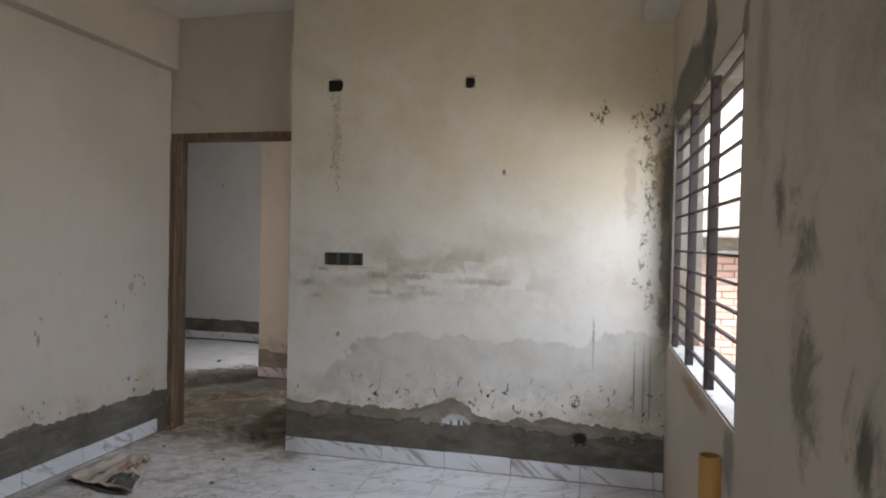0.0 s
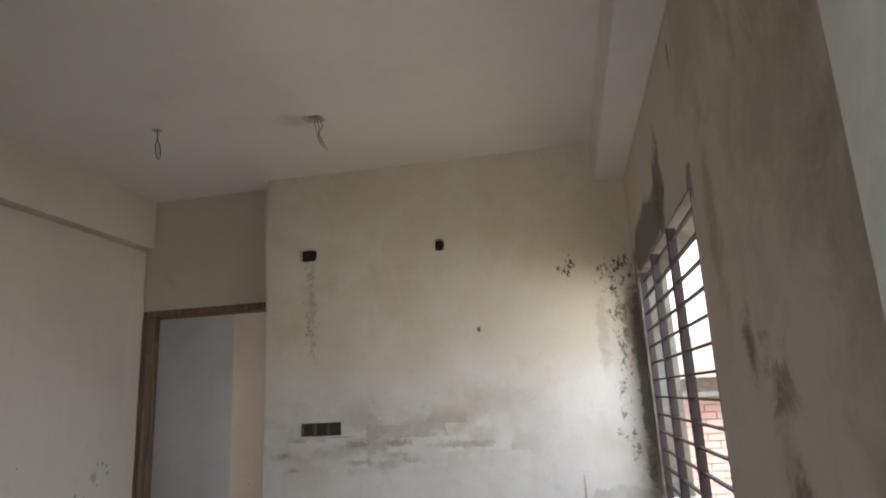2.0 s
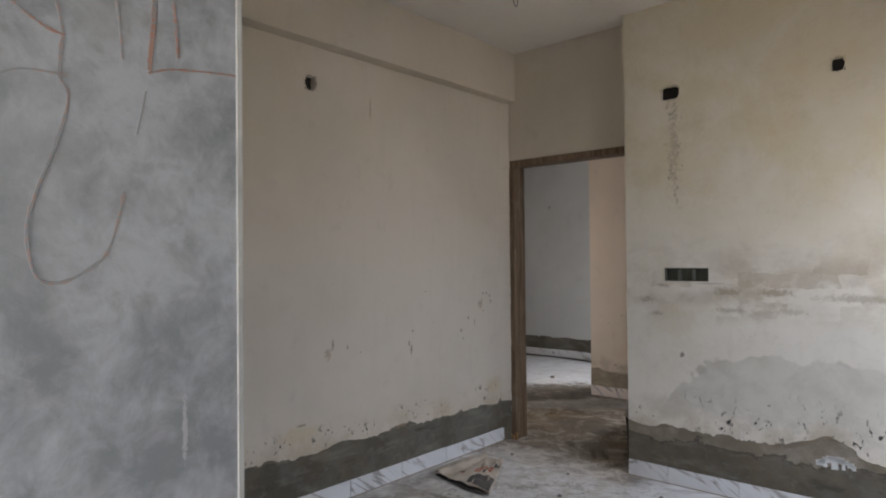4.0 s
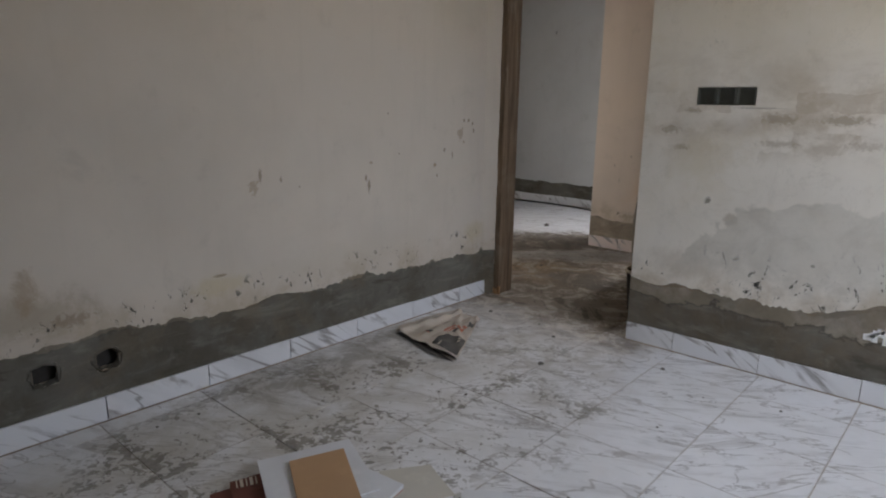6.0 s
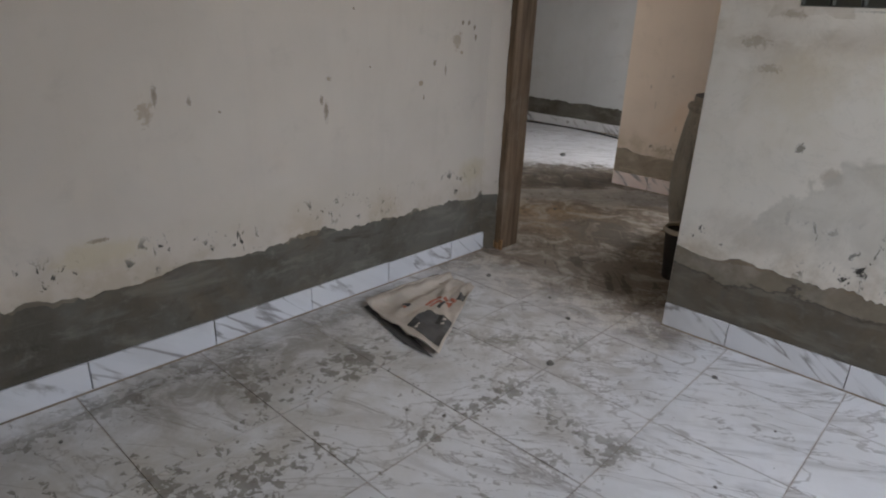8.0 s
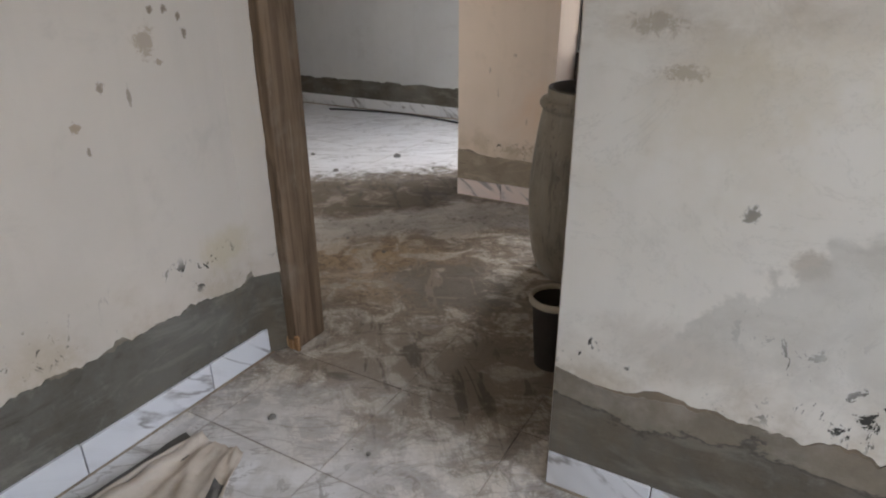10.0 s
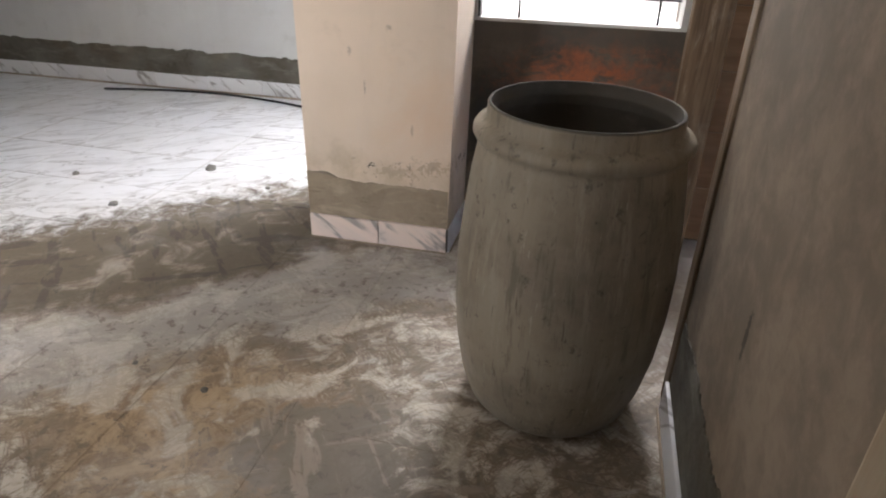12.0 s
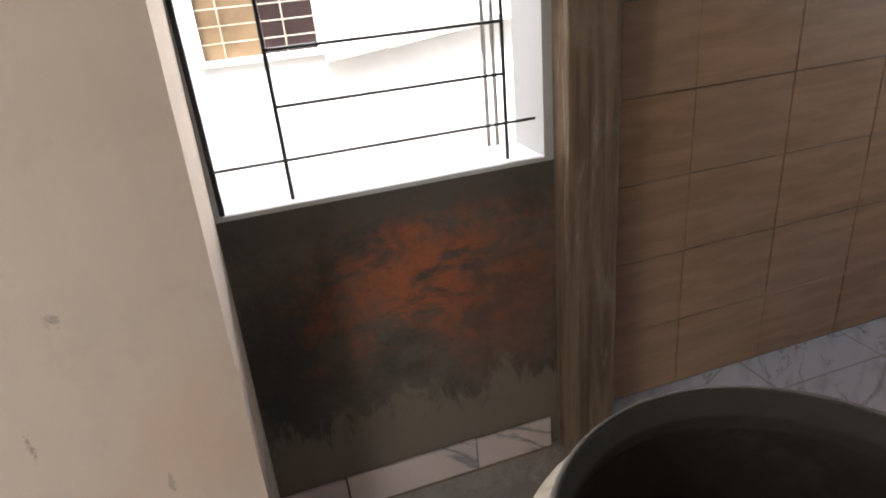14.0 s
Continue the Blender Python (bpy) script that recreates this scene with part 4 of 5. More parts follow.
def ragged_lip(axis, p, out, u0, u1, sgn, seed, amp=0.012, top=2.10, low=0.0):
    """Plaster smeared unevenly over the edge of a jamb: a thin upright strip from u0 to a wavering u1."""
    bm = bmesh.new()
    rows = []
    for k in range(141):
        z = low + (top - low) * k / 140
        e = u1 + sgn * amp * (noise.noise((z * 5, seed, 0)) + 0.6 * noise.noise((z * 17, seed, 3)) + 0.35 * noise.noise((z * 50, seed, 6)))
        rows.append([bm.verts.new((q, u, z) if axis == 0 else (u, q, z)) for q, u in ((p, u0), (p + out, u0), (p + out * 0.8, e), (p, e))])
    for a, b in zip(rows, rows[1:]):
        for i in range(4):
            bm.faces.new((a[i], a[(i + 1) % 4], b[(i + 1) % 4], b[i]))
    bm.faces.new(rows[0])
    bm.faces.new(rows[-1])
    return bm




def plaster_fillet(z0, z1, seed):
    """Plaster dressed from the long wall on to the jamb, with a wavering edge."""
    bm = bmesh.new()
    rows = []
    for k in range(81):
        z = z0 + (z1 - z0) * k / 80
        e = -1.921 + 0.007 * (noise.noise((z * 6, seed, 0)) + 0.6 * noise.noise((z * 21, seed, 3)) + 0.3 * noise.noise((z * 55, seed, 6)))
        rows.append([bm.verts.new(q) for q in ((XL - 0.002, YD - 0.10, z), (e, YD - 0.0165, z), (e, YD - 0.0125, z), (XL - 0.002, YD - 0.0125, z))])
    for a, b in zip(rows, rows[1:]):
        for i in range(4):
            bm.faces.new((a[i], a[(i + 1) % 4], b[(i + 1) % 4], b[i]))
    bm.faces.new(rows[0])
    bm.faces.new(rows[-1])
    return bm


part("plaster_fillet", plaster_fillet(0.295, 2.54, 2.0), M_LEFT, door1, "ragged plaster edge")
part("cement_fillet", plaster_fillet(0.0, 0.295, 4.0), M_CEM, door1, "bare cement dressed to the jamb")
part("jamb_lining", block(XC - 0.0012, XC + 0.004, YF + 0.010, YD - 0.013, 0.0, 2.10), M_WOODG, door1, "wooden lining in the reveal")
part("plaster_lip", ragged_lip(0, XC - 0.0012, -0.0016, YF + 0.002, YF + 0.045, 1, 5.0, 0.020), M_PLAIN, door1, "ragged plaster edge")

# kitchen door frame
door2 = tagged(new("door_2"), "brown wooden kitchen door frame without a door", "door frame", kind="structure")
part("jamb", block(-0.925, -0.80, YW - 0.075, YW - 0.002, 0.0, 2.10, 0.006), M_WOOD, door2)
part("jamb", block(-0.917, -0.72, 5.402, 5.462, 0.0, 2.10, 0.006), M_WOOD, door2)
part("head", block(-0.917, -0.72, 5.462, YW - 0.075, 2.05, 2.10, 0.004), M_WOODG, door2)
structure(part("wall_kitchen_return", block(-0.86, -0.80, YW - 0.002, YT, -0.02, ZC, 0.0), M_CEML), "cement return beside the kitchen tiles")


# ---- windows ----
def barred_window():
    w = tagged(new("window_1"), "dark red steel window grille with close horizontal bars", "window", kind="structure")
    y0, y1, z0, z1 = 2.43, 4.06, 0.845, 2.03
    part("window_sill", block(XR + 0.006, XR + 0.19, y0, y1, 0.80, 0.843, 0.004), M_CONC, w, "bright worn cement sill")
    part("reveal", block(XR + 0.003, XR + 0.158, y1 - 0.006, y1 + 0.002, z0, z1, 0.001, 1), M_CEM, w, "bare cement reveal")
    part("reveal", block(XR + 0.003, XR + 0.158, y0, y1 - 0.007, z1 - 0.006, z1 + 0.002, 0.001, 1), M_CEM, w, "bare cement reveal")
    for y in (2.455, 2.968, 2.992, 3.464, 3.488, 3.975):
        part("post", block(1.414, 1.448, y - 0.005, y + 0.005, z0, z1, 0.001, 1), M_STEEL, w)
    for k in range(13):
        z = 0.915 + 0.0885 * k
        for a, b in ((2.46, 2.963), (2.997, 3.459), (3.493, 3.970)):
            part("bar", block(1.423, 1.440, a, b, z - 0.004, z + 0.004, 0.001, 1), M_STEEL, w)
    return w


barred_window()


def hall_window():
    w = tagged(new("window_2"), "black steel window grille of thin crossed bars", "window", kind="structure")
    y = YW + 0.028
    x0, x1, z0, z1 = -1.64, -0.945, 0.812, 2.05
    part("window_frame", block(x0, x0 + 0.010, y - 0.03, y + 0.0, z0, z1, 0.002), M_STEELB, w)
    # white here paints the daylight glare on the sill
    part("window_sill", block(x0, x1, YW + 0.004, YW + 0.15, 0.795, 0.812, 0.004), M_WHITEP, w, "sill coloured white for its glare")
    for x in (-1.496, -1.021):
        part("bar", rod([(x, y, z0), (x, y, z1)], 0.0043), M_STEELB, w)
    for k in range(11):
        z = 0.894 + 0.1045 * k
        a, b = (x0 + 0.01, x1 - 0.01) if k % 3 == 0 else (-1.496, -1.021)
        part("bar", rod([(a, y - 0.006, z), (b, y - 0.006, z)], 0.0034), M_STEELB, w)
    return w


hall_window()


# ---- empty boxes, holes and wires in walls and ceiling ----
def switch_box():
    t = tagged(new("switch_box"), "three dark empty metal switch boxes sunk in the wall", "switch box")
    t.location = (-0.55, YF, 1.256)
    for k in range(3):
        x0 = -0.667 + k * 0.0857
        x1, z0, z1 = x0 + 0.0795, 1.218, 1.294
        ob = part("box", block(x0, x1, YF + 0.034, YF + 0.046, z0, z1, 0.002, 1), M_BOX, t)
        for a in (block(x0, x0 + 0.003, YF - 0.002, YF + 0.046, z0, z1), block(x1 - 0.003, x1, YF - 0.002, YF + 0.046, z0, z1),
                  block(x0, x1, YF - 0.002, YF + 0.046, z0, z0 + 0.003), block(x0, x1, YF - 0.002, YF + 0.046, z1 - 0.003, z1)):
            part("side", a, M_BOX, ob)
    for o in t.children_recursive:
        if o.parent == t:
            o.location = -t.location
    return t


switch_box()


def hole(name, axis, p, out, u, z, ru, rz, seed, label, back=0.05, edge=None, width=0.22):
    t = tagged(new(name), label, "wall hole")
    sgn = -1 if out > 0 else 1
    part("broken_edge", ragged_ring(axis, p, out, u, z, ru, rz, seed, width), edge or (M_CEIL if axis == 2 else M_FAR if axis == 1 else M_LEFT), t)
    q0, q1 = sorted((p + sgn * (back - 0.004), p + sgn * back))
    dims = {0: (q0, q1, u - ru, u + ru, z - rz, z + rz), 1: (u - ru, u + ru, q0, q1, z - rz, z + rz), 2: (u - ru, u + ru, z - rz, z + rz, q0, q1)}[axis]
    part("box_back", block(*dims), M_HOLE, t, "dark back of the recess")
    return t


hole("junction_hole", 1, YF, -0.002, -0.625, 2.358, 0.074, 0.050, 3.0, "broken oblong junction box hole in plaster", 0.058)
hole("junction_hole", 1, YF, -0.002, 0.25, 2.345, 0.036, 0.042, 5.0, "small broken round junction hole in plaster", 0.068)
hole("socket_hole", 1, YF, -0.009, 0.945, 0.245, 0.046, 0.042, 6.0, "dark empty socket box in bare cement", 0.048, M_CEM)
hole("junction_hole", 0, XL, 0.002, 2.515, 2.342, 0.042, 0.045, 8.0, "small dark round hole in plaster", 0.058)
hole("socket_hole", 0, XL, 0.009, 1.75, 0.24, 0.052, 0.042, 9.0, "dark empty socket box in bare cement", 0.048, M_CEM)
hole("socket_hole", 0, XL, 0.009, 1.96, 0.24, 0.052, 0.042, 10.0, "dark empty socket box in bare cement", 0.048, M_CEM)
knock = tagged(new("passage_hole"), "knocked-out dark square hole in a cement wall", "wall hole")
for k, (y, z, r) in enumerate(((0.495, 1.168, 0.034), (0.535, 1.158, 0.026), (0.562, 1.165, 0.022), (0.568, 1.205, 0.013), (0.515, 1.252, 0.014), (0.478, 1.246, 0.018), (0.545, 1.195, 0.016))):
    lump = bmesh.new()
    bmesh.ops.create_icosphere(lump, subdivisions=2, radius=r)
    for v in lump.verts:
        v.co = v.co * (1 + 0.5 * noise.noise(v.co * (2.0 / r) + Vector((k, 0, 0)))) + Vector((0.045, y, z))
    part("broken_mortar", lump, M_CEM, knock)
part("box_back", block(0.0, 0.006, 0.466, 0.577, 1.136, 1.261), M_HOLE, knock, "dark back of the recess")
part("broken_edge", ragged_strip(0, 0.0781, 0.0015, 0.46, 0.585, 1.262, 1.270, 0.010, 41.0, 0.002), M_PART, knock)
part("broken_edge", ragged_lip(0, 0.0781, 0.002, 0.577, 0.586, 1, 44.0, 0.010, 1.262, 1.13), M_PART, knock)
hole("fan_box", 2, ZC, -0.002, -1.085, 1.96, 0.068, 0.062, 12.0, "dark empty fan box hole in the ceiling", 0.078)
# a plain recess; its shade is put into a near-black back plate
hole("wall_notch", 0, XR, -0.001, 1.390, 1.245, 0.027, 0.057, 21.0, "dark oblong notch chased in the plaster", 0.055, M_WIN, 0.06)
fan2 = hole("fan_box", 2, ZC, -0.002, -0.245, 3.355, 0.058, 0.048, 13.0, "dark fan box hole in the ceiling with loose wires", 0.078)
hook = hole("ceiling_hook", 2, ZC, -0.002, -1.108, 3.235, 0.03, 0.022, 14.0, "small ceiling hole with a hanging loop of wire", 0.048)
for k in range(3):
    part("wire", rod([(-0.25 + 0.01 * k, 3.35, ZC + 0.03), (-0.235 + 0.02 * k, 3.345, ZC - 0.05), (-0.225 + 0.012 * k, 3.35 - 0.02 * k, ZC - 0.11), (-0.205 + 0.02 * k, 3.34, ZC - 0.16 - 0.02 * k)], 0.0022, 6), M_WIRE, fan2)
loop = [(-1.105, 3.235, ZC + 0.02), (-1.103, 3.235, ZC - 0.065)]
for k in range(15):
    t = 2 * math.pi * k / 14 - math.pi / 2
    loop.append((-1.096 + 0.015 * math.cos(t), 3.235 + 0.01 * math.sin(t), ZC - 0.118 + 0.050 * -math.sin(t)))
part("wire", rod(loop, 0.0028, 6), M_WIRE, hook)
def chalk_stroke(points, width):
    """A thin uneven ribbon of chalk on the passage wall, along (y, z) points."""
    fine = []
    for k in range(len(points) - 1):
        p0, p1, p2, p3 = [Vector(points[min(max(k + o, 0), len(points) - 1)]) for o in (-1, 0, 1, 2)]
        for i in range(12):
            t = i / 12
            fine.append(0.5 * (2 * p1 + (p2 - p0) * t + (2 * p0 - 5 * p1 + 4 * p2 - p3) * t * t + (3 * p1 - p0 - 3 * p2 + p3) * t ** 3))
    fine.append(Vector(points[-1]))
    bm = bmesh.new()
    rows = []
    for k, p in enumerate(fine):
        d = (fine[min(k + 1, len(fine) - 1)] - fine[max(k - 1, 0)]).normalized()
        nrm = Vector((-d.y, d.x))
        w = width * (0.6 + 0.7 * abs(noise.noise((p.x * 60, p.y * 60, 1))))
        rows.append([bm.verts.new((x, *(p + nrm * w * sd))) for x, sd in ((0.0784, -1), (0.0790, -0.8), (0.0790, 0.8), (0.0784, 1))])
    for a, b in zip(rows, rows[1:]):
        for i in range(3):
            bm.faces.new((a[i], a[i + 1], b[i + 1], b[i]))
    return bm


def chalk_material(name, line, cover):
    """Dusty chalk that caught only the high grains of the cement."""
    n = Nodes(name)
    grain = n.noise(150.0, 4, 0.7)
    patchy = n.noise(14.0, 4, 0.6)
    c = n.mix(n.range(n.math("ADD", grain, n.math("MULTIPLY", patchy, 0.5)), 0.82 - cover, 0.95 - cover), (0.42, 0.44, 0.468), line)
    return n.done(c, 0.95, grain, 0.3, 0.002, spec=0.15)


M_CHALK = chalk_material("faint_red_chalk", (0.53, 0.41, 0.385), 0.09)
M_CHALKR = chalk_material("red_chalk", (0.55, 0.345, 0.285), 0.16)
chalk = tagged(new("trim_chalk_marks"), "faint red chalk lines scribbled on a cement wall", "chalk marks", kind="structure")
for mat, width, pts in (
        (M_CHALKR, 0.006, [(0.761, 1.874), (0.761, 1.821), (0.764, 1.733), (0.762, 1.670), (0.756, 1.602)]),
        (M_CHALKR, 0.005, [(0.775, 1.874), (0.775, 1.826), (0.779, 1.737), (0.787, 1.689), (0.792, 1.642), (0.793, 1.625)]),
        (M_CHALKR, 0.003, [(0.755, 1.598), (0.781, 1.608), (0.825, 1.615), (0.877, 1.620)]),
        (M_CHALKR, 0.004, [(0.584, 1.716), (0.586, 1.680), (0.608, 1.649), (0.639, 1.628), (0.662, 1.621)]),
        (M_CHALK, 0.004, [(0.584, 1.716), (0.625, 1.692), (0.651, 1.666), (0.661, 1.621)]),
        (M_CHALK, 0.004, [(0.660, 1.619), (0.657, 1.576), (0.666, 1.550), (0.651, 1.490), (0.635, 1.445), (0.625, 1.400), (0.633, 1.353), (0.652, 1.342), (0.680, 1.352), (0.707, 1.377), (0.722, 1.427), (0.726, 1.450)]),
        (M_CHALK, 0.003, [(0.530, 1.455), (0.546, 1.487), (0.562, 1.507), (0.590, 1.555), (0.620, 1.574), (0.665, 1.576)]),
        (M_CHALK, 0.004, [(0.662, 1.676), (0.693, 1.710), (0.716, 1.686), (0.725, 1.608)]),
        (M_CHALKR, 0.004, [(0.739, 1.771), (0.726, 1.718)]),
        (M_CHALK, 0.003, [(0.752, 1.575), (0.741, 1.520)]),
        (M_WHITEP, 0.003, [(0.752, 1.779), (0.749, 1.736)])):
    part("stroke", chalk_stroke(pts, width * 0.62), mat, chalk)
run = tagged(new("paint_run"), "white paint daubed on bare cement with drips", "paint daub")
run.location = (0.2, YF - 0.006, 0.3)
daub = random.Random(11)
for k in range(15):
    x = 0.130 + 0.0115 * k + daub.uniform(-0.003, 0.003)
    w = daub.uniform(0.012, 0.022)
    z1 = 0.330 - 0.034 * ((k - 7) / 7) ** 2 + daub.uniform(-0.005, 0.005)
    z0 = z1 - (daub.uniform(0.050, 0.072) if k in (3, 6, 7, 10) else daub.uniform(0.018, 0.036))
    part("drip", ragged_strip(1, YF - 0.004, -0.002, x - w / 2, x + w / 2, z0, z1, 0.006, 20 + k, 0.002), M_WHITEP, run).location = -run.location


# ---- loose things in the room ----
def ochre_pipe():
    t = tagged(new("pipe"), "upright ochre plastic pipe standing by the window wall", "pipe")
    t.location = (1.314, 2.25, 0)
    prof = [(0.024, 0.0), (0.026, 0.002), (0.026, 0.69), (0.0292, 0.695), (0.0292, 0.818), (0.0285, 0.822), (0.023, 0.822), (0.023, 0.02)]
    part("tube", lathe(prof, (0, 0, 0), 24), M_PIPE, t, smooth=False)
    return t


ochre_pipe()


def sheet_mesh(corners, nx, ny, height, thick):
    """A wavy sheet of some thickness over four corners (x, y)."""
    bm = bmesh.new()
    a, b, c, d = [Vector((*p, 0)) for p in corners]
    grid = [[], []]
    for layer in (0, 1):
        for j in range(ny + 1):
            for i in range(nx + 1):
                s, t = i / nx, j / ny
                p = (a * (1 - s) + b * s) * (1 - t) + (d * (1 - s) + c * s) * t
                p.z = height(s, t) + layer * thick
                grid[layer].append(bm.verts.new(p))
    w = nx + 1
    for layer in (0, 1):
        for j in range(ny):
            for i in range(nx):
                bm.faces.new([grid[layer][k] for k in (j * w + i, j * w + i + 1, (j + 1) * w + i + 1, (j + 1) * w + i)])
    rim = [i for i in range(nx)] + [nx + w * j for j in range(ny)] + [ny * w + nx - i for i in range(nx)] + [(ny - j) * w for j in range(ny)]
    for p, q in zip(rim, rim[1:] + rim[:1]):
        bm.faces.new((grid[0][p], grid[0][q], grid[1][q], grid[1][p]))
    return bm


def paper_sack():
    t = tagged(new("paper_sack"), "crumpled dirty paper cement sack lying on the tiles", "paper sack")
    t.location = (-1.6, 3.5, 0)

    def h(s, tt):
        return 0.006 + 0.012 * abs(noise.noise((s * 3, tt * 3, 2))) + 0.035 * max(0, 1 - tt / 0.08) ** 1.5 * (0.4 + s) * 0.5 + 0.03 * max(0, 1 - s / 0.07) ** 1.5 + 0.012 * noise.noise((s * 9, tt * 8, 5)) + 0.012 * abs(noise.noise((s * 4.3 + tt * 5, 1.5, 7)))
    A, B, B2, C = (-1.815, 3.345), (-1.345, 3.275), (-1.66, 3.85), (-1.79, 3.83)
    obs = [part("sheet", sheet_mesh((A, B, B2, C), 24, 24, h, 0.002), M_BAG, t, smooth=True)]

    def inner(s, tt):
        p = [(1 - tt) * ((1 - s) * A[i] + s * B[i]) + tt * ((1 - s) * C[i] + s * B2[i]) for i in (0, 1)]
        return p

    def patch(name, s0, s1, t0, t1, mat, lift=0.003, skew=0.0):
        cs = [inner(s0, t0), inner(s1, t0), inner(s1 + skew, t1), inner(s0 + skew, t1)]
        obs.append(part(name, sheet_mesh(cs, 6, 6, lambda a, b: h(s0 + (s1 - s0) * a, t0 + (t1 - t0) * b) + lift, 0.0015), mat, t))
    patch("dark_print", 0.52, 0.97, 0.10, 0.40, M_BAGD)
    for s0, s1, t0, t1, skew in ((0.42, 0.45, 0.44, 0.60, 0.05), (0.47, 0.49, 0.46, 0.58, 0.06), (0.44, 0.52, 0.60, 0.62, 0.02), (0.50, 0.60, 0.565, 0.585, 0.03),
                                 (0.56, 0.66, 0.62, 0.645, 0.03), (0.64, 0.72, 0.58, 0.61, 0.05), (0.68, 0.80, 0.64, 0.68, 0.02), (0.72, 0.76, 0.56, 0.66, 0.06), (0.24, 0.30, 0.24, 0.26, 0.02)):
        patch("red_print", s0, s1, t0, t1, M_BAGR, skew=skew)
    patch("dark_print", 0.60, 0.66, 0.48, 0.60, M_BAGD)
    patch("dark_print", 0.78, 0.95, 0.70, 0.80, M_BAGD)
    patch("dark_print", 0.20, 0.30, 0.28, 0.33, M_BAGD)
    obs.append(part("under_sheet", sheet_mesh(((-1.83, 3.35), (-1.50, 3.265), (-1.36, 3.27), (-1.82, 3.42)), 12, 6, lambda a, b: 0.004 + 0.006 * abs(noise.noise((a * 5, b * 4, 8))), 0.002), M_BAGD, t))
    obs.append(part("under_sheet", sheet_mesh(((-1.885, 3.47), (-1.80, 3.40), (-1.77, 3.80), (-1.865, 3.83)), 6, 12, lambda a, b: 0.003 + 0.008 * abs(noise.noise((a * 5, b * 4, 3))), 0.002), M_BAGD, t))
    edge = [(A[0] + (C[0] - A[0]) * k / 12 - 0.012 + 0.006 * noise.noise((k * 0.7, 2, 1)), A[1] + (C[1] - A[1]) * k / 12, 0.040 + 0.006 * noise.noise((k * 0.9, 5, 3)) - 0.018 * abs(k / 6 - 1) ** 2) for k in range(13)]
    obs.append(part("rolled_edge", rod(edge, 0.0075, 8), M_BAG, t, "pale rolled lip of the sack", smooth=True))
    for o in obs:
        o.location = -t.location
    return t


paper_sack()


def flat_piece(name, label, category, corners, z, thick, mat, bump=0.0):
    c = (sum(p[0] for p in corners) / 4, sum(p[1] for p in corners) / 4)
    bm = sheet_mesh([(p[0] - c[0], p[1] - c[1]) for p in corners], 6, 6, lambda s, t: bump * noise.noise((s * 2, t * 2, z * 50)), thick)
    ob = part(name, bm, mat)
    ob.location = (c[0], c[1], z)
    return tagged(ob, label, category)


box = tagged(new("tile_carton"), "flattened red-brown printed tile carton under loose sheets", "carton")
box.location = (-1.1, 2.05, 0)
b1 = part("flap", sheet_mesh(((-1.22, 1.96), (-0.93, 1.80), (-0.80, 2.18), (-1.12, 2.33)), 8, 8, lambda s, t: 0.004 + 0.010 * s, 0.006), M_PRINT, box)
b2 = part("flap", sheet_mesh(((-1.225, 2.03), (-1.15, 1.99), (-1.10, 2.12), (-1.17, 2.16)), 6, 6, lambda s, t: 0.013 + 0.01 * t, 0.004), M_PRINT, box)
prints = []
for k, (du, w) in enumerate(((0.010, 0.004), (0.022, 0.010), (0.040, 0.004), (0.052, 0.010), (0.070, 0.004), (0.095, 0.012), (0.115, 0.005))):
    ox, oy = -1.212 + 0.38 * du, 2.032 + 0.92 * du
    prints.append(part("lettering", sheet_mesh(((ox, oy), (ox + 0.045, oy - 0.022), (ox + 0.045 + 0.4 * w, oy - 0.022 + 0.9 * w), (ox + 0.4 * w, oy + 0.9 * w)), 2, 2, lambda s, t: 0.0245 + 0.004 * s, 0.001), M_CREAM, box, "cream print"))
for k in range(4):
    ox, oy = -1.17 + 0.05 * k, 1.90 - 0.02 * k
    prints.append(part("lettering", sheet_mesh(((ox, oy), (ox + 0.03, oy - 0.015), (ox + 0.042, oy + 0.015), (ox + 0.012, oy + 0.03)), 2, 2, lambda s, t: 0.0165, 0.001), M_CREAM, box, "cream print"))
lay = random.Random(5)
for k in range(6):
    jx, jy = lay.uniform(-0.012, 0.012), lay.uniform(-0.012, 0.012)
    prints.append(part("layer", sheet_mesh(((-1.215 + jx, 2.035 + jy), (-0.905 + jx, 1.86 - jy), (-0.765 + jy, 2.21 + jx), (-1.10 + jy, 2.38 + jx)), 8, 8,
                                           lambda s, t, k=k: 0.002 + 0.0035 * k + 0.002 * noise.noise((s * 4, t * 4, k)), 0.002), M_PRINT if k % 2 else M_CREAM, box, "frayed card layer"))
for o in (b1, b2, *prints):
    o.location = -box.location
for k in range(3):
    d = 0.006 * k
    flat_piece("tile_offcut", "white tile with a reddish raw edge stacked under a board", "tile offcut",
               ((-1.06 + d, 2.36 - d), (-0.785 - 0.4 * d, 2.372 + 0.6 * d), (-0.71 + d, 1.99 - d), (-0.965 - d, 1.975)), 0.0235 + 0.0052 * k, 0.0048, (M_SPLITW, M_PAPER, M_PAPER)[k])
flat_piece("paper_sheet", "pale grey sheet lying under a sample board", "paper sheet", ((-1.230, 2.134), (-0.926, 1.993), (-0.82, 2.307), (-1.119, 2.432)), 0.0405, 0.004, M_PAPER, 0.003)
flat_piece("sample_board", "orange-brown wood-print sample board on white paper", "board", ((-1.134, 2.193), (-0.85, 2.04), (-0.771, 2.203), (-1.068, 2.366)), 0.048, 0.009, M_BOARD)
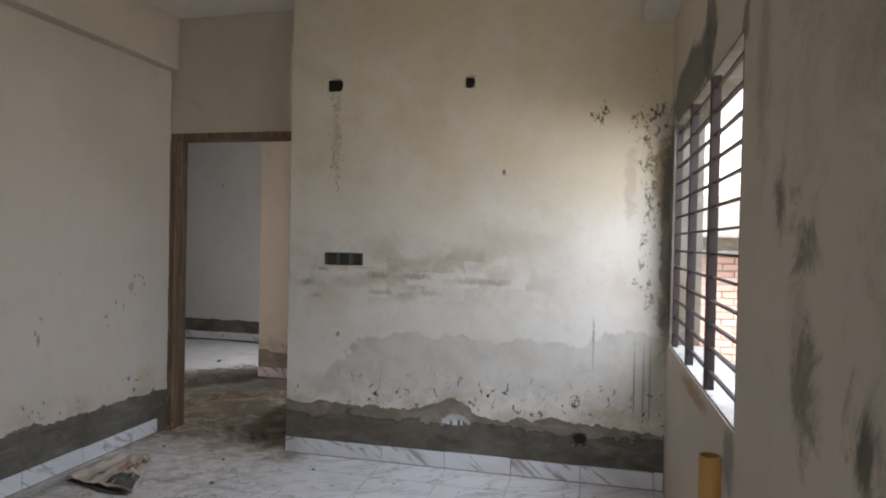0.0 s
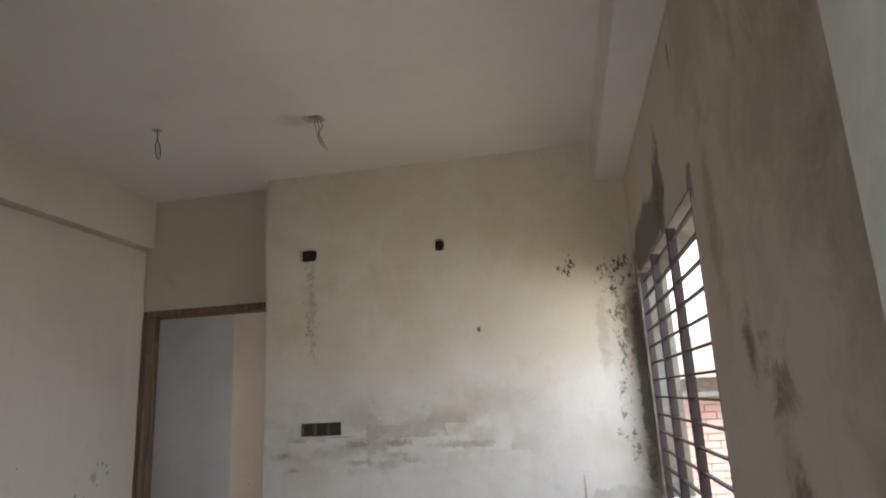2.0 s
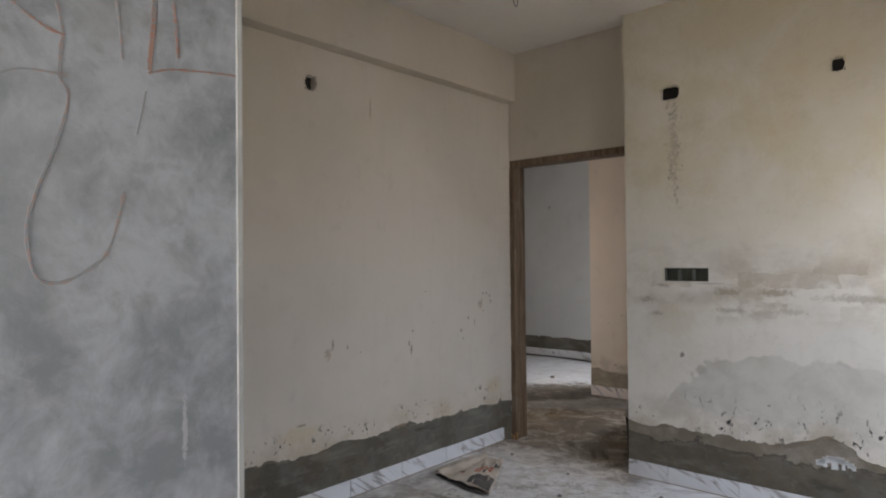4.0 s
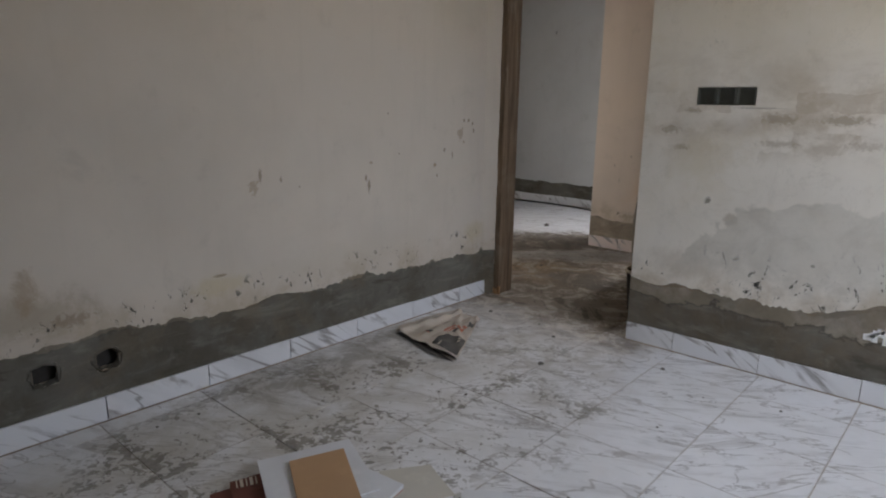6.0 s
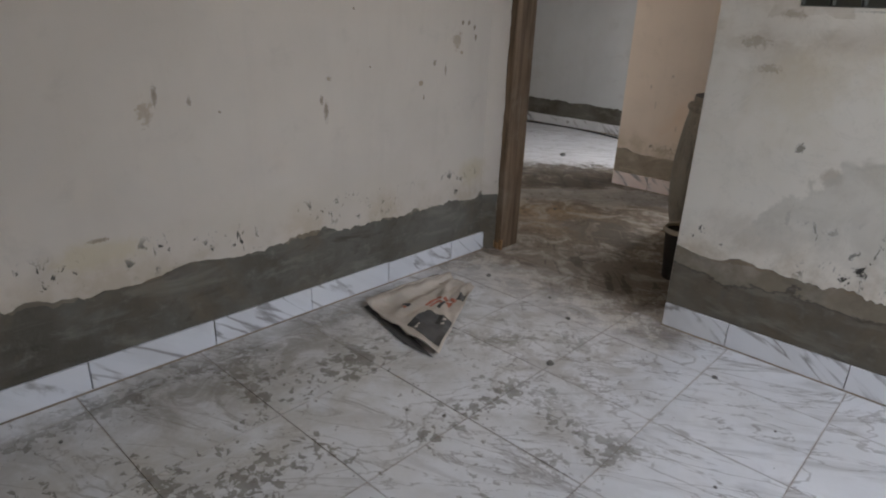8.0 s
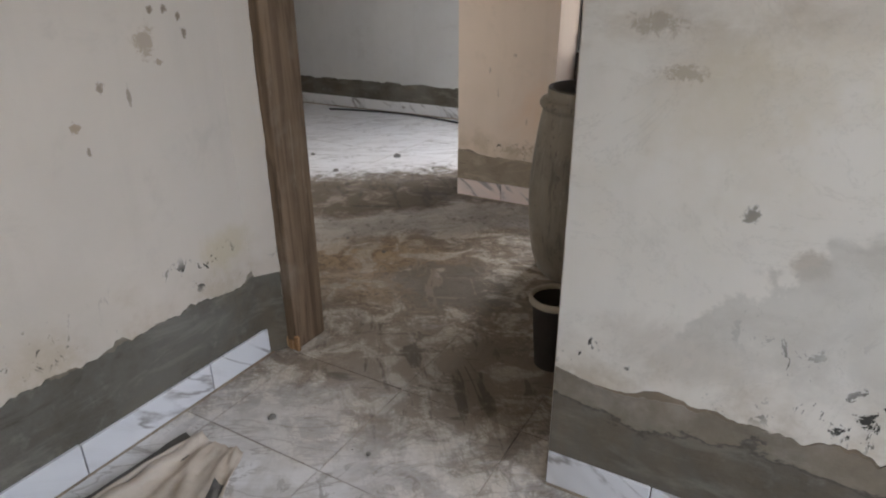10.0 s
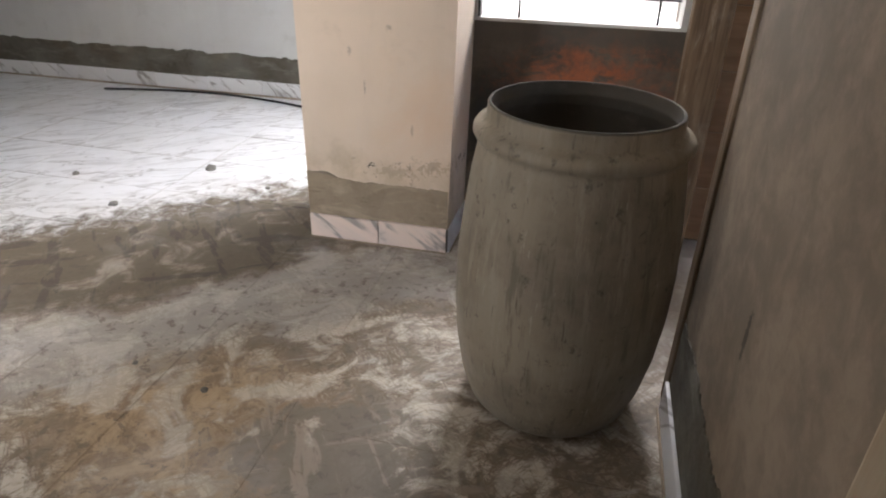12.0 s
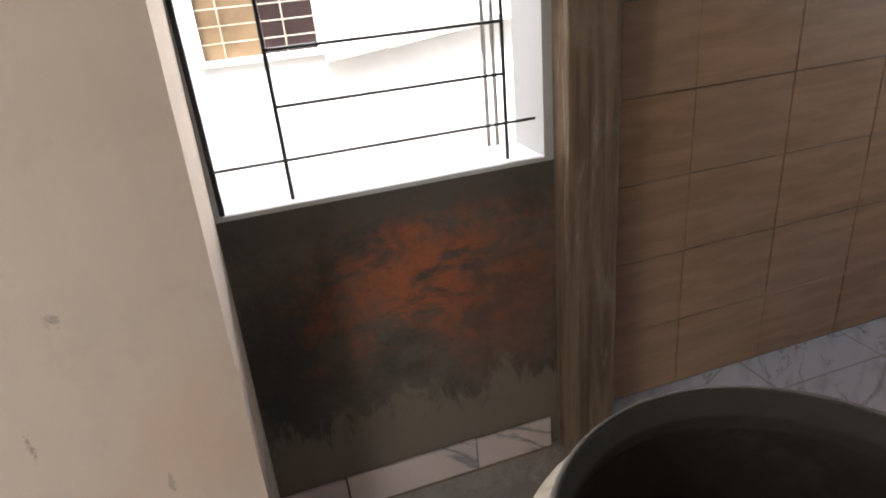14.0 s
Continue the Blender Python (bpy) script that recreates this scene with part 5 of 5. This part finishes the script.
flat_piece("tile_offcut", "grey dusty tile offcut lying on the floor", "tile offcut", ((-0.931, 2.404), (-0.761, 2.294), (-0.661, 2.478), (-0.835, 2.548)), 0.003, 0.009, M_GREYT)
flat_piece("tile_offcut", "white veined tile strip lying on the floor", "tile offcut", ((-0.762, 2.288), (-0.70, 2.08), (-0.640, 2.10), (-0.664, 2.470)), 0.003, 0.009, M_SKIRT)
flat_piece("tile_offcut", "white veined tile offcut under crumpled paper", "tile offcut", ((-0.648, 2.490), (-0.600, 2.13), (-0.36, 2.16), (-0.40, 2.52)), 0.003, 0.007, M_SKIRT)
flat_piece("paper_sheet", "crumpled white paper on a tile offcut", "paper sheet", ((-0.655, 2.515), (-0.535, 2.215), (-0.365, 2.400), (-0.535, 2.600)), 0.014, 0.003, M_PAPER, 0.009)


def rubble(x, y, r, seed, z=0.0):
    bm = bmesh.new()
    bmesh.ops.create_icosphere(bm, subdivisions=2, radius=r)
    for v in bm.verts:
        v.co *= 1 + 0.45 * noise.noise(v.co * (2.2 / r) + Vector((seed, 0, 0)))
        v.co.z = max(v.co.z * 0.6, -0.25 * r)
    ob = part("rubble", bm, M_STONE)
    ob.location = (x, y, z + 0.25 * r)
    return tagged(ob, "small grey lump of mortar on the floor", "rubble", group="rubble on the floor")


rng = random.Random(4)
for x, y, r in ((-2.98, 6.59, 0.026), (-3.14, 6.10, 0.02), (-3.55, 6.35, 0.016), (-2.6, 6.45, 0.012), (-0.60, 3.9, 0.010), (-1.05, 3.55, 0.014), (-1.2, 3.9, 0.010), (-2.1, 5.15, 0.010), (-2.35, 5.2, 0.008), (-1.7, 4.0, 0.012)):
    rubble(x, y, r, rng.random() * 9)
for k in range(26):
    rubble(rng.uniform(-1.9, 0.6), rng.uniform(1.6, 4.2), rng.uniform(0.003, 0.007), rng.random() * 9, 0.002)


# ---- hall ----
def barrel():
    t = tagged(new("barrel"), "tall grey dusty plastic barrel without a lid", "barrel")
    t.location, t.rotation_euler = (-1.220, 5.397, 0.003), (0, radians(0.7), 0)
    outer = [(0.165, 0.0), (0.190, 0.008), (0.211, 0.035), (0.232, 0.10), (0.249, 0.20), (0.257, 0.31), (0.257, 0.42), (0.247, 0.53), (0.236, 0.625),
             (0.224, 0.692), (0.222, 0.700), (0.231, 0.706), (0.237, 0.716), (0.237, 0.727), (0.231, 0.736), (0.222, 0.741), (0.2095, 0.748), (0.2085, 0.774), (0.2070, 0.780), (0.2040, 0.782)]
    inner = [(0.2000, 0.779), (0.2000, 0.760), (0.1955, 0.755), (0.1955, 0.748), (0.2020, 0.740), (0.2000, 0.733), (0.2090, 0.72), (0.217, 0.70), (0.228, 0.62), (0.243, 0.45), (0.236, 0.22), (0.200, 0.05), (0.16, 0.025)]
    part("body", lathe(outer + [(0.2000, 0.780)], (0, 0, 0), 64, cap=False), M_BARREL, t, smooth=True)
    part("inside", lathe([(0.2002, 0.7805)] + inner + [(0.0, 0.02)], (0, 0, 0), 64, cap=False), M_INSIDE, t, "dark grimy inside", smooth=True)
    part("rim_lip", lathe([(0.2000, 0.7795), (0.2020, 0.7825), (0.2050, 0.7825), (0.2078, 0.7785), (0.2055, 0.7775), (0.2015, 0.7775)], (0, 0, 0), 64, True), M_LIP, t, "scuffed grey rim", smooth=True)
    return t


barrel()


def bucket():
    t = tagged(new("bucket"), "small black plastic bucket with a pale dusty rim", "bucket")
    t.location = (-1.092, 4.666, 0)
    prof = [(0.054, 0.0), (0.058, 0.004), (0.075, 0.230), (0.082, 0.233), (0.084, 0.245), (0.080, 0.250), (0.075, 0.247), (0.056, 0.012)]
    part("body", lathe(prof, (0, 0, 0), 40), M_BUCKET, t, smooth=True)
    part("rim", lathe([(0.0795, 0.2300), (0.0855, 0.234), (0.0865, 0.245), (0.0815, 0.2545), (0.0745, 0.2525), (0.0730, 0.240)], (0, 0, 0), 40, True), M_RIM, t, smooth=True)
    part("contents", lathe([(0.066, 0.150), (0.045, 0.156), (0.020, 0.150), (0.0, 0.154)], (0, 0, 0), 32, cap=False), M_INSIDE, t, "dried brown slurry", smooth=True)
    arc = [(0.088 * math.cos(a), 0.093 * math.sin(a), 0.240 + 0.012 * math.sin(a)) for a in [math.pi * k / 16 for k in range(17)]]
    part("handle", rod(arc, 0.003, 6), M_WIRE, t)
    return t


bucket()

cable_pts = []
for k in range(33):
    u = k / 32
    cable_pts.append((-4.51 + 1.75 * u, 7.72 + 0.125 * math.sin(3.6 * u) - 0.06 * max(0, u - 0.75), 0.011))
cab = part("cable", rod(cable_pts, 0.008, 8), M_CABLE, smooth=True)
tagged(cab, "black hose lying in a curve on the floor", "hose")

# ---- outside ----
def neighbour():
    t = tagged(new("neighbour_house"), "overexposed white facade with a brown barred window", "house")
    t.location = (0, 9.4, -3)
    obs = [slab_with_holes("wall", 1, 9.4, 9.6, -4.0, 3.0, -3.2, 4.5, M_FACADE, [(-1.71, -1.00, 0.80, 2.0, 0.10)], t)]
    w = part("window", block(-1.36, -1.00, 9.485, 9.497, 0.80, 2.0), M_SHUTD, t, "dark window pane")
    obs += [w, part("shutter", block(-1.71, -1.35, 9.475, 9.497, 0.80, 2.0, 0.003), M_SHUT, t, "brown shutter")]
    obs.append(part("sill", block(-1.74, -0.98, 9.37, 9.40, 0.765, 0.80, 0.004), M_CONC, t))
    for k in range(7):
        obs.append(part("bar", rod([(-1.71, 9.42, 0.90 + 0.1 * k), (-1.00, 9.42, 0.90 + 0.1 * k)], 0.0045, 6), M_CEML, t))
    for x in (-1.58, -1.20):
        obs.append(part("bar", rod([(x, 9.42, 0.80), (x, 9.42, 2.0)], 0.005, 6), M_CEML, t))
    obs.append(part("ledge", block(-0.98, 1.4, 9.30, 9.40, 0.715, 0.78, 0.01), M_CONC, t, "weathered sloping concrete ledge"))
    for v in obs[-1].data.vertices:
        v.co.z += 0.10 * (v.co.x + 0.98)
    for o in obs:
        o.location = -t.location
    return t


neighbour()
conduit = tagged(new("conduit"), "pair of thin vertical pipes outside the hall window", "conduit")
conduit.location = (-1.0, 6.75, -3)
for x in (-0.926, -0.900):
    part("tube", rod([(x, 6.75, -3), (x, 6.75, 4)], 0.006, 8), M_CONC, conduit).location = -conduit.location


def brick_house():
    t = tagged(new("brick_house"), "unfinished pink brick house with concrete floor bands", "house")
    t.location = (3.2, 8.0, -3)
    x0, x1, y0 = 2.05, 4.6, 8.0
    obs = [part("wall", block(x0, x1, y0 + 0.02, y0 + 3.0, -3.2, 1.95), M_GROUT, t, "mortar bed")]
    obs.append(part("floor_band", block(x0 - 0.12, x1, y0 - 0.25, y0 + 3, 1.48, 1.80, 0.01), M_CONC, t, "grey concrete floor band"))
    obs.append(part("ledge", block(x0 - 0.05, x1, y0 - 0.10, y0 + 3, 1.28, 1.34, 0.01), M_CONC, t, "thin concrete ledge"))
    obs.append(part("lower_wall", block(x0 - 0.04, x1, y0 - 0.06, y0 + 3, -3.2, 0.10, 0.01), M_CEML, t, "mossy plastered foot"))
    obs.append(part("vent", block(2.28, 2.36, y0 - 0.004, y0 + 0.02, 1.05, 1.26, 0.002), M_HOLE, t, "dark vent"))
    bm = block(-0.115, 0.115, -0.012, 0.03, -0.033, 0.033, 0.003, 1)
    bmesh.ops.recalc_face_normals(bm, faces=bm.faces)
    me = bpy.data.meshes.new("brick")
    bm.to_mesh(me)
    bm.free()
    me.materials.append(M_BRICK)
    for r in range(15):
        for c in range(8):
            b = part("brick", me, M_BRICK, t)
            b.location = Vector((x0 + 0.12 + c * 0.245 + (0.12 if r % 2 else 0), y0 + 0.01, 0.14 + r * 0.078)) - t.location
    for o in obs:
        o.location = -t.location
    return t


brick_house()
white_house = tagged(part("white_house", block(1.75, 2.9, 11.5, 14.0, -3.2, 6.0, 0.01), M_FACADE), "pale plastered house beyond the brick one", "house")
structure(part("ground", block(-60, 60, -60, 60, -3.4, -3.2), M_GROUND), "bare earth ground around the building", "ground")

# ---- floor tiles, skirting and wall tiles, last ----
TS, TX, TY = 0.40, -0.245, 2.70
floor = structure(part("floor", block(XWEST, XR + 0.16, YS - 0.14, YFAR + 0.14, -0.14, -0.003), M_GROUT), "white veined marble floor tiles, muddy in the hall", "floor")
bm = block(-TS / 2 + 0.0011, TS / 2 - 0.0011, -TS / 2 + 0.0011, TS / 2 - 0.0011, -0.012, 0.0, 0.0012, 1)
bmesh.ops.recalc_face_normals(bm, faces=bm.faces)
tile_me = bpy.data.meshes.new("tile")
bm.to_mesh(tile_me)
bm.free()
tile_me.materials.append(M_TILE)
hall_me = tile_me.copy()          # joints filled with mud
for v in hall_me.vertices:
    v.co.x *= 1 + 0.0011 / (TS / 2 - 0.0011)
    v.co.y *= 1 + 0.0011 / (TS / 2 - 0.0011)
rest_v, rest_f = [], []
tr = random.Random(7)
for i in range(-16, 6):
    for j in range(-11, 15):
        cx, cy = TX + (i + 0.5) * TS, TY + (j + 0.5) * TS
        if not (XWEST < cx < XR + 0.2 and YS < cy < YFAR):
            continue
        near = (cx > -2.2 and 0.2 < cy < 6.6 and not (cx > -0.7 and cy > 4.4)) or (-4.4 < cx <= -2.2 and cy > 4.3)
        z = tr.uniform(-0.0008, 0.0008)
        if near:
            ob = part("tile", hall_me if cx < -0.7 and cy > 4.5 and cy - 0.85 * cx < 8.6 else tile_me, M_TILE, floor)
            ob.location = (cx, cy, z)
        else:
            h, k = TS / 2 - 0.0011, len(rest_v)
            rest_v += [(cx - h, cy - h, 0), (cx + h, cy - h, 0), (cx + h, cy + h, 0), (cx - h, cy + h, 0)]
            rest_f.append((k, k + 1, k + 2, k + 3))
rest = part("tile_field", mesh("tile_field", rest_v, rest_f), M_TILE, floor)
rest["kind"] = "stuff"


def skirting(axis, p, out, u0, u1, start, mat, length=0.415, h=0.098):
    """A row of skirting tiles on a bed of mortar, standing out from the wall."""
    a, b = sorted((p, p + out * 0.3))
    base = structure(part("baseboard", block(*((a, b, u0, u1) if axis == 0 else (u0, u1, a, b)), 0, h - 0.006), M_CEM), "row of white veined marble skirting tiles", "skirting")
    q0, q1 = sorted((p + out, p + out + (0.007 if out > 0 else -0.007)))
    part("mortar_bead", block(*((q0, q1, u0, u1) if axis == 0 else (u0, u1, q0, q1)), -0.001, 0.0035, 0.001, 1), M_CEMT, base, "line of dirty mortar")
    u = start
    while u > u0:
        u -= length
    k = 0
    while u < u1:
        s, e = max(u, u0), min(u + length, u1)
        if e - s > 0.02:
            q0, q1 = sorted((p + out * 0.3, p + out))
            d = (q0, q1, s + 0.0018, e - 0.0018) if axis == 0 else (s + 0.0018, e - 0.0018, q0, q1)
            zz = h + tr.uniform(-0.003, 0.003)
            part("tile", block(*d, 0.0, zz, 0.0015, 1), mat, base)
        u += length
        k += 1


skirting(1, YF, -0.014, XC, XR, -0.663, M_SKIRT, 0.404)
skirting(0, XL, 0.014, YB + 0.13, YD - 0.02, 2.351, M_SKIRT)
skirting(1, YP, -0.014, -2.213, -1.665, -1.932, M_SKIRTP, 0.28)
skirting(1, YW, -0.012, -1.665, -0.948, -1.503, M_SKIRTP, 0.34)
skirting(1, YFAR, -0.014, XWEST, -2.2, -3.0, M_SKIRT)
skirting(0, -0.91, -0.014, 5.02, 5.40, 5.02, M_SKIRT)
skirting(0, -1.665, 0.010, YP, YW - 0.014, YP, M_SKIRT)

ktiles = structure(part("trim_kitchen_tiles", block(-0.80, XR, YT - 0.004, YT, 0, 2.1), M_CRUST), "brown wood-veined wall tiles in the kitchen", "wall tiles")
bm = block(-0.1515, 0.1515, -0.007, 0.0, -0.1082, 0.1082, 0.0012, 1)
bmesh.ops.recalc_face_normals(bm, faces=bm.faces)
kt = bpy.data.meshes.new("tile")
bm.to_mesh(kt)
bm.free()
kt.materials.append(M_KTILE)
for c in range(7):
    for r in range(10):
        ob = part("tile", kt, M_KTILE, ktiles)
        ob.location = (-0.645 + c * 0.306, YT - 0.0045, 0.118 + r * 0.2195)
for k in range(4):
    part("border_line", block(-0.798, XR, YT - 0.0135, YT - 0.0112, 1.133 + 0.0115 * k, 1.1385 + 0.0115 * k, 0.0006, 1), M_STEEL, ktiles, "thin dark border line")
for k in range(6):
    x = -0.552 + 0.325 * k
    part("border_frame", block(x - 0.046, x + 0.046, YT - 0.0150, YT - 0.0118, 1.119, 1.211, 0.001, 1), M_STEEL, ktiles, "dark edge of an inset tile")
    part("inset_tile", block(x - 0.040, x + 0.040, YT - 0.0175, YT - 0.0152, 1.1255, 1.205, 0.001, 1), M_SKIRT, ktiles, "small white inset tile")
